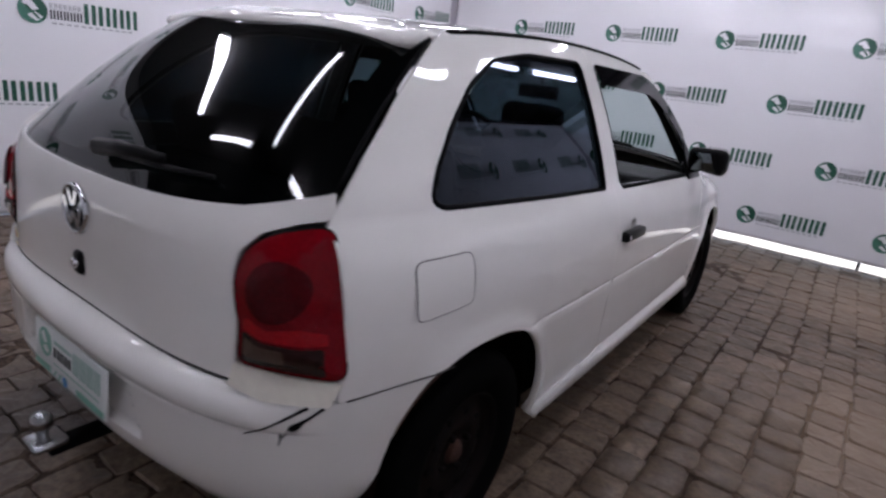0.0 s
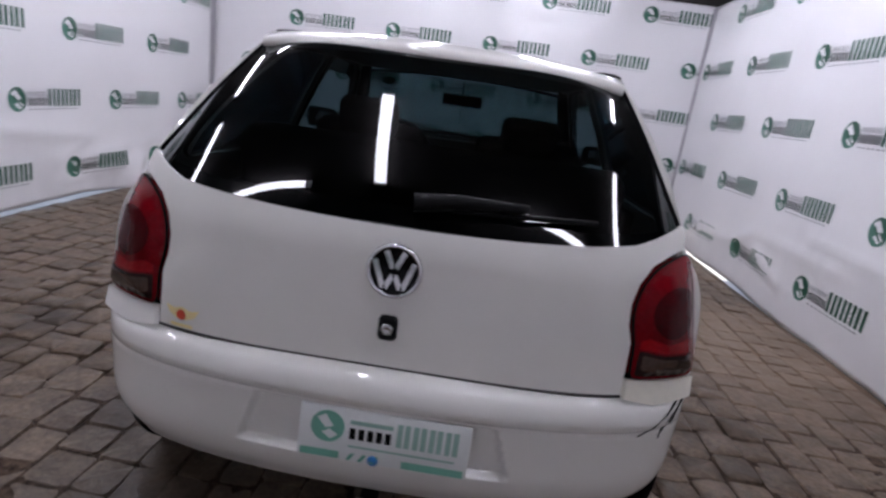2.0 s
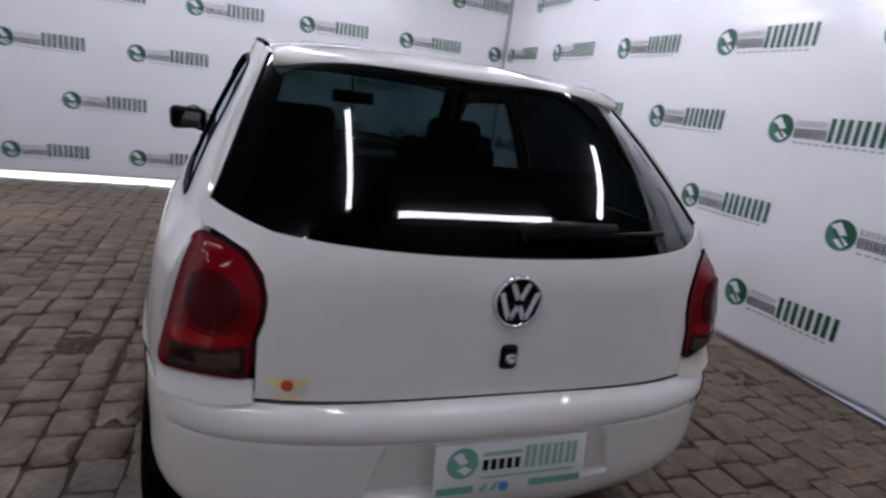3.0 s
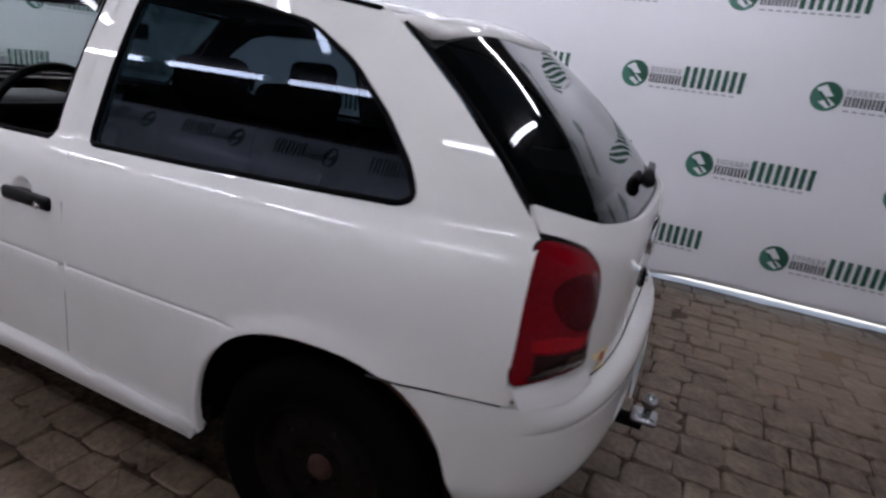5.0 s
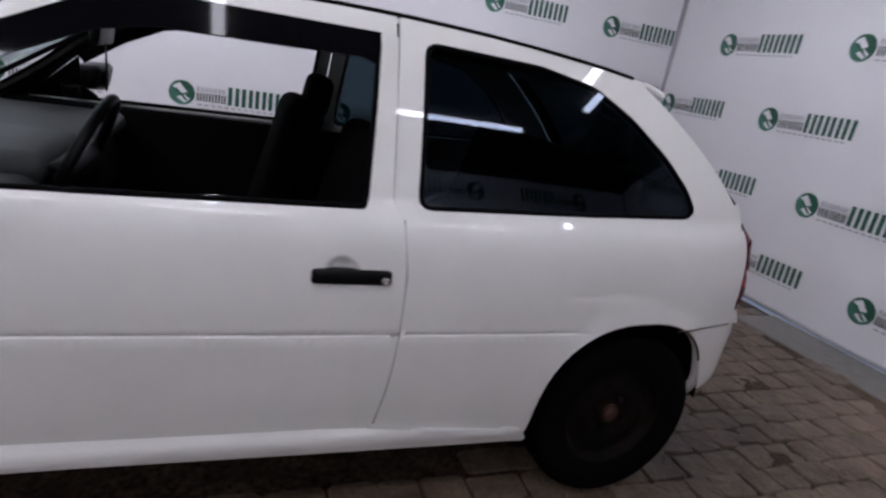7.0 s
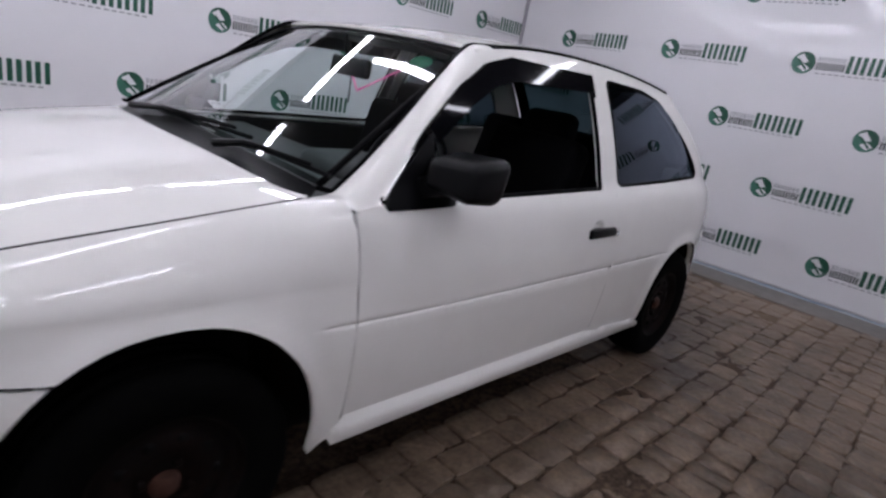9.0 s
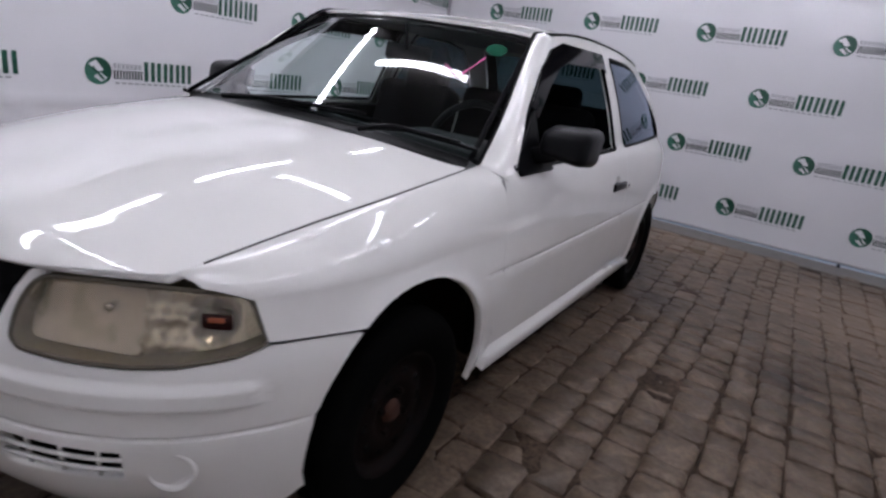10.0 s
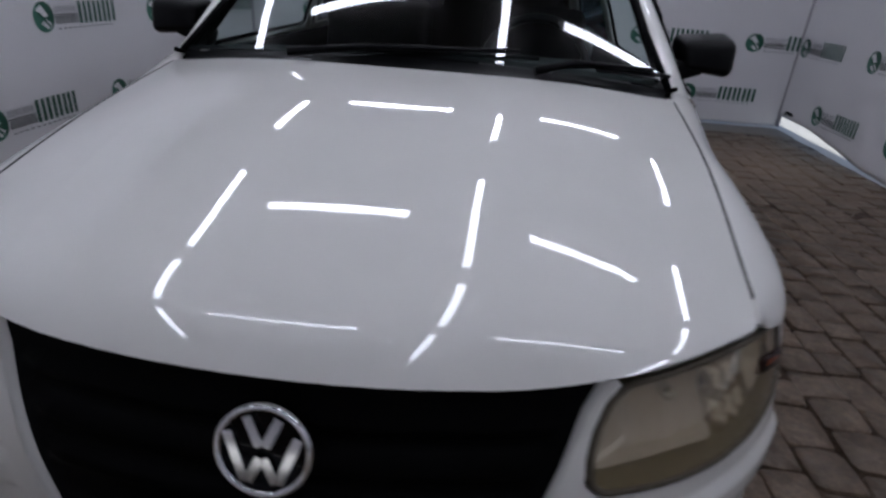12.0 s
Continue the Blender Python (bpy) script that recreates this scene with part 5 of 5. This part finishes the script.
# wheels
for sx in (-1, 1):
    for wy in (0.03, 2.46):
        m = Matrix.Translation((sx * 0.675, wy, 0.284)) @ Matrix.Scale(sx, 4, (1, 0, 0))
        wh = tagged(new("wheel"), "black steel wheel with a rusty hub")
        wh.parent = car
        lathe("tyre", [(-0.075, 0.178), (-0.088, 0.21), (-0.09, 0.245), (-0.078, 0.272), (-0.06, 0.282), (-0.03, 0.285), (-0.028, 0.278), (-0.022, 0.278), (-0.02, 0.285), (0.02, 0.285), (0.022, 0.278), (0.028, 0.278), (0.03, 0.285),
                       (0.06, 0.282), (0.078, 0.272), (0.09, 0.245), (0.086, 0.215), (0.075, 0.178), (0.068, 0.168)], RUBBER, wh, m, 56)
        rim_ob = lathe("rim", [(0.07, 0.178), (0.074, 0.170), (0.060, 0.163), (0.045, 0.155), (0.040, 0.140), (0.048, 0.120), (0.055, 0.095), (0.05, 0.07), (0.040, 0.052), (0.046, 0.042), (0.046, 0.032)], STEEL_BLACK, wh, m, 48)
        lathe("hub", [(0.046, 0.034), (0.056, 0.028), (0.062, 0.021), (0.060, 0.0001)], RUST, wh, m, 24)
        for k in range(4):
            a = 2 * math.pi * k / 4 + 0.4
            lathe("wheel_bolt", [(0.044, 0.010), (0.060, 0.010), (0.062, 0.006), (0.062, 0.0001)], STEEL_BLACK, wh, m @ Matrix.Translation((0, 0.056 * math.cos(a), 0.056 * math.sin(a))), 6)
        for k in range(10):
            a = 2 * math.pi * k / 10
            lathe("rim_hole", [(0.052, 0.0001), (0.0525, 0.013), (0.048, 0.014)], SHELL, wh, m @ Matrix.Translation((0.0, 0.108 * math.cos(a), 0.108 * math.sin(a))), 10)

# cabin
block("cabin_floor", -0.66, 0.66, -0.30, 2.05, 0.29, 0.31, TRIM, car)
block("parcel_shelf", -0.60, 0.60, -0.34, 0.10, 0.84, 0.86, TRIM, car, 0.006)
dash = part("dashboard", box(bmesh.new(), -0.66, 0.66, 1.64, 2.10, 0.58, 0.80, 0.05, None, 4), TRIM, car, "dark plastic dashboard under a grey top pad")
pad = box(bmesh.new(), -0.66, 0.66, 1.62, 2.10, 0.79, 0.865, 0.035, None, 4)
box(pad, -0.52, -0.14, 1.60, 1.86, 0.83, 0.915, 0.04, None, 3)
part("top_pad", pad, DASH, dash, "grey plastic top pad with a raised hood")
for vx in (-0.58, 0.58):
    lathe("air_vent", [(0.0, 0.040), (-0.010, 0.042), (-0.014, 0.034), (-0.006, 0.030), (-0.004, 0.0001)], BLACK, dash, Matrix.Translation((vx, 1.642, 0.775)) @ pose(0, 0, 0, 0, 0, 90), 20)
ring = [(-0.33 + 0.18 * math.cos(a), 1.57 - 0.07 * math.sin(a), 0.865 + 0.165 * math.sin(a)) for a in np.linspace(0, 2 * math.pi, 33)]
sw = sweep("steering_wheel", ring, 0.015, BLACK, car)
part("wheel_hub", box(bmesh.new(), -0.17, 0.17, -0.02, 0.02, -0.03, 0.03, 0.012, pose(-0.33, 1.58, 0.865, -23)), BLACK, sw)
sweep("steering_column", [(-0.33, 1.58, 0.865), (-0.33, 1.72, 0.80)], 0.035, BLACK, sw)
def seat(x, y, w, tilt, depth=0.50):
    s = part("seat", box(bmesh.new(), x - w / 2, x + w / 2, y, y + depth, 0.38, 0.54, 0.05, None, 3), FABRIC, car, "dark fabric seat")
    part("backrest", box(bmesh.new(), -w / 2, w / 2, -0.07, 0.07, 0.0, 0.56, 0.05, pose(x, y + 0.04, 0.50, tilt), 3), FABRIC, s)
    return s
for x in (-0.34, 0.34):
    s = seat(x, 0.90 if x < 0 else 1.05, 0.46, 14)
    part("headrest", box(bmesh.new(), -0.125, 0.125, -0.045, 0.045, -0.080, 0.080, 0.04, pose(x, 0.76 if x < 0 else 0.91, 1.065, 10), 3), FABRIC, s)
    for px in (-0.05, 0.05):
        sweep("headrest_post", [(x + px, 0.77 if x < 0 else 0.92, 0.96), (x + px, 0.765 if x < 0 else 0.915, 1.03)], 0.007, BLACK, s, ring=6)
seat(0, 0.16, 1.15, 16)
block("headlining", -0.49, 0.49, 0.1, 1.5, 1.285, 1.292, surface("grey_headlining", (0.25, 0.25, 0.25), 0.9, vary=0.1), car, 0.002)
mr = part("interior_mirror", box(bmesh.new(), -0.11, 0.11, -0.014, 0.014, -0.033, 0.033, 0.012, pose(0.0, 1.58, 1.178, 6, 0, 0), 3), BLACK, car, "black interior mirror with a hanging cord")
sweep("mirror_stalk", [(0.0, 1.595, 1.19), (0.0, 1.615, 1.285)], 0.008, BLACK, mr)
sweep("hanging_cord", [(0.0, 1.572, 1.15), (0.003, 1.570, 1.05)], 0.003, DASH, mr)
# sticker and marker lines on the windscreen
off = np.array((0, 0.003, 0.004))
panel("inspection_sticker", arc(-0.80, 0.86, 0.07, 0.06, 0, 340), lambda u, v: tuple(np.array(screen_skin(u, v)) - off), GREEN_STICK, car, 0.04, (), 0.0, away=(0, 1.3, 0.3))
for a, b in (((-0.58, 0.60), (-0.70, 0.52)), ((-0.70, 0.52), (-0.78, 0.74))):
    sweep("marker_line", [tuple(np.array(screen_skin(a[0] + (b[0] - a[0]) * k / 4, a[1] + (b[1] - a[1]) * k / 4)) + off) for k in range(5)], 0.0026, PINK, car, ring=6)

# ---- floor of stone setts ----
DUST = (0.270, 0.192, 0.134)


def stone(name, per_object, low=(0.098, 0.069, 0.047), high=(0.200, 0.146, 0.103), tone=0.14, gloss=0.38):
    """Worn brown-grey stone: grain, patches of dust, a dark stain and darker patches laid over the whole floor."""
    m, n, l, b = shader(name)
    geo = n.new("ShaderNodeNewGeometry")

    def noise(scale, detail, rough=0.5):
        t = n.new("ShaderNodeTexNoise")
        t.inputs["Scale"].default_value, t.inputs["Detail"].default_value, t.inputs["Roughness"].default_value = scale, detail, rough
        l.new(geo.outputs["Position"], t.inputs["Vector"])
        return t

    def ramp(src, p0, p1, c0, c1):
        r = n.new("ShaderNodeValToRGB")
        r.color_ramp.elements[0].position, r.color_ramp.elements[1].position = p0, p1
        r.color_ramp.elements[0].color, r.color_ramp.elements[1].color = (*c0, 1), (*c1, 1)
        l.new(src, r.inputs["Fac"])
        return r.outputs["Color"]

    def mix(kind, fac, a, c):
        x = n.new("ShaderNodeMix")
        x.data_type, x.blend_type = "RGBA", kind
        if isinstance(fac, float):
            x.inputs[0].default_value = fac
        else:
            l.new(fac, x.inputs[0])
        for src, slot in ((a, x.inputs[6]), (c, x.inputs[7])):
            if isinstance(src, tuple):
                slot.default_value = (*src, 1)
            else:
                l.new(src, slot)
        return x.outputs[2]
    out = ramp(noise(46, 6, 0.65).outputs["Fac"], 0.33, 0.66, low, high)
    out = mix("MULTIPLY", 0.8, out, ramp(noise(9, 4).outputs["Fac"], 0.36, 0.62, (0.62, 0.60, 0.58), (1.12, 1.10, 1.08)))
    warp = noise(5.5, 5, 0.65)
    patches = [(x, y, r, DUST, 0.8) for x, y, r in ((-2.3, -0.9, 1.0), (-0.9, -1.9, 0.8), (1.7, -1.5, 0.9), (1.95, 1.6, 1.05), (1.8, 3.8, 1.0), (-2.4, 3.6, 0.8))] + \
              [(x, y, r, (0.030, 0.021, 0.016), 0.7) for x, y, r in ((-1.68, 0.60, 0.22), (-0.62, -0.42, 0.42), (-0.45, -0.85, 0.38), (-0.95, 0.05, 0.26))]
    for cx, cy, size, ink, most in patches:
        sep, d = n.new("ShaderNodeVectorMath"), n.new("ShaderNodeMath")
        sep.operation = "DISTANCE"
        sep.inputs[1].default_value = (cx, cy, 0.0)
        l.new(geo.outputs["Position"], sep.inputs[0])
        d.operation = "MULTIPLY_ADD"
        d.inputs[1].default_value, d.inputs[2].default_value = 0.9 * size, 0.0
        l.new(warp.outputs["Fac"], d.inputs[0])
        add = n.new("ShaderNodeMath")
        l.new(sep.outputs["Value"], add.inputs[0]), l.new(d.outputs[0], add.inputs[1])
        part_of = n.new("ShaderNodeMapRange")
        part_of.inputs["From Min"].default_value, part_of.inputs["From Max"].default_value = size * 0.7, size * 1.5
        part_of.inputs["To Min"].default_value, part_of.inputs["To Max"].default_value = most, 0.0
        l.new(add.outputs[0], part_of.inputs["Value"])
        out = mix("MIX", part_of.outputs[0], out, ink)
    rnd_from = n.new("ShaderNodeObjectInfo").outputs["Random"] if per_object else geo.outputs["Random Per Island"]
    hsv, mp = n.new("ShaderNodeHueSaturation"), n.new("ShaderNodeMapRange")
    mp.inputs["To Min"].default_value, mp.inputs["To Max"].default_value = 1 - tone, 1 + tone
    l.new(rnd_from, mp.inputs["Value"]), l.new(mp.outputs[0], hsv.inputs["Value"]), l.new(out, hsv.inputs["Color"])
    l.new(hsv.outputs["Color"], b.inputs["Base Color"])
    rr = n.new("ShaderNodeMapRange")
    rr.inputs["To Min"].default_value, rr.inputs["To Max"].default_value = 0.30, 0.58
    l.new(noise(12, 4).outputs["Fac"], rr.inputs["Value"]), l.new(rr.outputs[0], b.inputs["Roughness"])
    bn, bn2 = n.new("ShaderNodeBump"), n.new("ShaderNodeBump")
    bn.inputs["Strength"].default_value, bn.inputs["Distance"].default_value = 0.45, 0.010
    bn2.inputs["Strength"].default_value, bn2.inputs["Distance"].default_value = 0.35, 0.006
    l.new(noise(17, 3).outputs["Fac"], bn.inputs["Height"]), l.new(noise(85, 5).outputs["Fac"], bn2.inputs["Height"])
    l.new(bn.outputs["Normal"], bn2.inputs["Normal"]), l.new(bn2.outputs["Normal"], b.inputs["Normal"])
    b.inputs["Specular IOR Level"].default_value = gloss
    return m


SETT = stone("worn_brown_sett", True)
SOIL = stone("earthy_joint", False, (0.016, 0.010, 0.007), (0.120, 0.085, 0.062), 0.0, 0.03)
CEMENT = surface("smooth_cement", (0.27, 0.25, 0.23), 0.7, vary=0.25, scale=5, bump=0.15, bump_scale=80)
bm = bmesh.new()
cells = [[ROOM_W - 0.02 + (ROOM_E - ROOM_W + 0.04) * i / 150 for i in range(151)], [ROOM_S - 0.02 + (ROOM_N - ROOM_S + 0.04) * k / 170 for k in range(171)]]
silt = lambda x, y: -0.0075 + 0.009 * noise.fractal(Vector((x * 2.3, y * 2.3, 4.0)), 1.0, 2.0, 4)
grid = [[bm.verts.new((x, y, min(-0.001, max(-0.018, silt(x, y))))) for y in cells[1]] for x in cells[0]]
for i in range(150):
    for k in range(170):
        bm.faces.new((grid[i][k], grid[i + 1][k], grid[i + 1][k + 1], grid[i][k + 1]))
floor = tagged(part("floor", bm, SOIL),
               "floor of worn brown-grey stone setts with dark earthy joints", "floor", kind="structure")
tagged(block("gutter_strip", ROOM_W - 0.015, 0.62, ROOM_S - 0.015, ROOM_S + 0.36, -0.028, 0.004, CEMENT, None, 0.004),
              "smooth cement strip along the foot of the banner", "pavement", kind="structure")

rnd = random.Random(7)
shapes = []
for k in range(24):
    bm = bmesh.new()
    ring = []
    for cx, cy in ((-1, -1), (1, -1), (1, 1), (-1, 1)):
        ring.append((0.5 * cx * rnd.uniform(0.89, 1.03), 0.5 * cy * rnd.uniform(0.89, 1.03)))
    pts = []
    for i, (x, y) in enumerate(ring):
        (ax, ay), (bx, by) = ring[i - 1], ring[(i + 1) % 4]
        f, g, h = rnd.uniform(0.05, 0.14), rnd.uniform(0.05, 0.14), rnd.uniform(0.40, 0.60)
        pts += [(x + (ax - x) * f, y + (ay - y) * f), (x + (bx - x) * g, y + (by - y) * g)]
        bulge = rnd.uniform(0.97, 1.06)
        pts.append(((x + (bx - x) * h) * bulge, (y + (by - y) * h) * bulge))
    top = [bm.verts.new((x * 0.94, y * 0.94, rnd.uniform(-0.003, 0.003))) for x, y in pts]
    mid = [bm.verts.new((x, y, -0.006)) for x, y in pts]
    low = [bm.verts.new((x, y, -0.028)) for x, y in pts]
    hub = bm.verts.new((rnd.uniform(-0.1, 0.1), rnd.uniform(-0.1, 0.1), rnd.uniform(-0.001, 0.003)))
    for i in range(12):
        j = (i + 1) % 12
        bm.faces.new((hub, top[i], top[j]))
        bm.faces.new((top[i], mid[i], mid[j], top[j]))
        bm.faces.new((mid[i], low[i], low[j], mid[j]))
    bmesh.ops.recalc_face_normals(bm, faces=bm.faces)
    me = bpy.data.meshes.new("sett")
    bm.to_mesh(me)
    bm.free()
    me.materials.append(SETT)
    me.polygons.foreach_set("use_smooth", [i % 3 != 2 for i in range(len(me.polygons))])
    shapes.append(me)

setts = []
x = ROOM_W
while x < ROOM_E - 0.10:
    w = rnd.uniform(0.120, 0.156)
    y = ROOM_S + (0.37 if x < 0.60 else 0.12) - rnd.uniform(0, 0.12)
    while y < ROOM_N - 0.12:
        h = rnd.uniform(0.125, 0.200)
        if rnd.random() < 0.12:
            h *= 0.65
        if y > ROOM_S + 0.30 or x > 0.60:
            setts.append((x + w / 2 + 0.010 * math.sin(2.1 * y + 1.7 * x) + rnd.uniform(-0.006, 0.006), y + h / 2, w * rnd.uniform(0.95, 1.03), h, rnd.uniform(-3.2, 3.2), rnd.choice((0, 180)), rnd.uniform(-0.004, 0.004), rnd.randrange(24)))
        y += h
    x += w
near = lambda s: (-2.0 < s[0] < -0.85 and 0.2 < s[1] < 2.9) or (0.85 < s[0] < 1.5 and -0.2 < s[1] < 1.6)
counted = [s for s in setts if near(s)][:300]
rest = [s for s in setts if s not in counted and not (abs(s[0]) < 0.55 and 0.0 < s[1] < 2.6)]
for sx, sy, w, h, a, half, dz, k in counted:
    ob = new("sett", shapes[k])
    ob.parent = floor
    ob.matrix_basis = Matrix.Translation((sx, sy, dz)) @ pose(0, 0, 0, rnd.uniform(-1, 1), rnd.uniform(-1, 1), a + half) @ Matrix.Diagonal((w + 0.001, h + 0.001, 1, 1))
verts, faces = [], []
for sx, sy, w, h, a, half, dz, k in rest:
    m = Matrix.Translation((sx, sy, dz)) @ pose(0, 0, 0, rnd.uniform(-1, 1), rnd.uniform(-1, 1), a + half) @ Matrix.Diagonal((w + 0.001, h + 0.001, 1, 1))
    o = len(verts)
    verts += [tuple(m @ v.co) for v in shapes[k].vertices]
    faces += [tuple(o + i for i in p.vertices) for p in shapes[k].polygons]
me = bpy.data.meshes.new("far_setts")
me.from_pydata(verts, [], faces)
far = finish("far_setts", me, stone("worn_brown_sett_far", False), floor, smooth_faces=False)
far["kind"] = "stuff"

# loose dark bag and a red scrap at the foot of the banner
bag_mat = surface("black_bag_plastic", (0.008, 0.008, 0.009), 0.35, vary=0.3, scale=20, bump=0.3, bump_scale=30)
for nm, c, size, mat, lab in (("bag", (ROOM_E + 0.06, ROOM_S + 0.10, 0.0), (0.10, 0.16, 0.055), bag_mat, "crumpled black plastic bag at the foot of the banner"),
                              ("bag", (ROOM_E - 0.02, ROOM_S + 0.02, 0.0), (0.05, 0.05, 0.07), bag_mat, "crumpled black plastic bag at the foot of the banner"),
                              ("rag", (ROOM_E + 0.06, ROOM_S + 0.36, 0.0), (0.03, 0.035, 0.035), RED_DOT, "small red rag below the banner")):
    bm = bmesh.new()
    bmesh.ops.create_icosphere(bm, subdivisions=3, radius=1.0)
    for v in bm.verts:
        k = 1 + 0.18 * math.sin(v.co.x * 7 + v.co.z * 5) * math.sin(v.co.y * 6 + 1.3)
        v.co = Vector((c[0] + v.co.x * size[0] * k, c[1] + v.co.y * size[1] * k, c[2] - 0.004 + max(0.0, (v.co.z + 0.35)) * size[2] * k))
    tagged(part(nm, bm, mat), lab, nm)
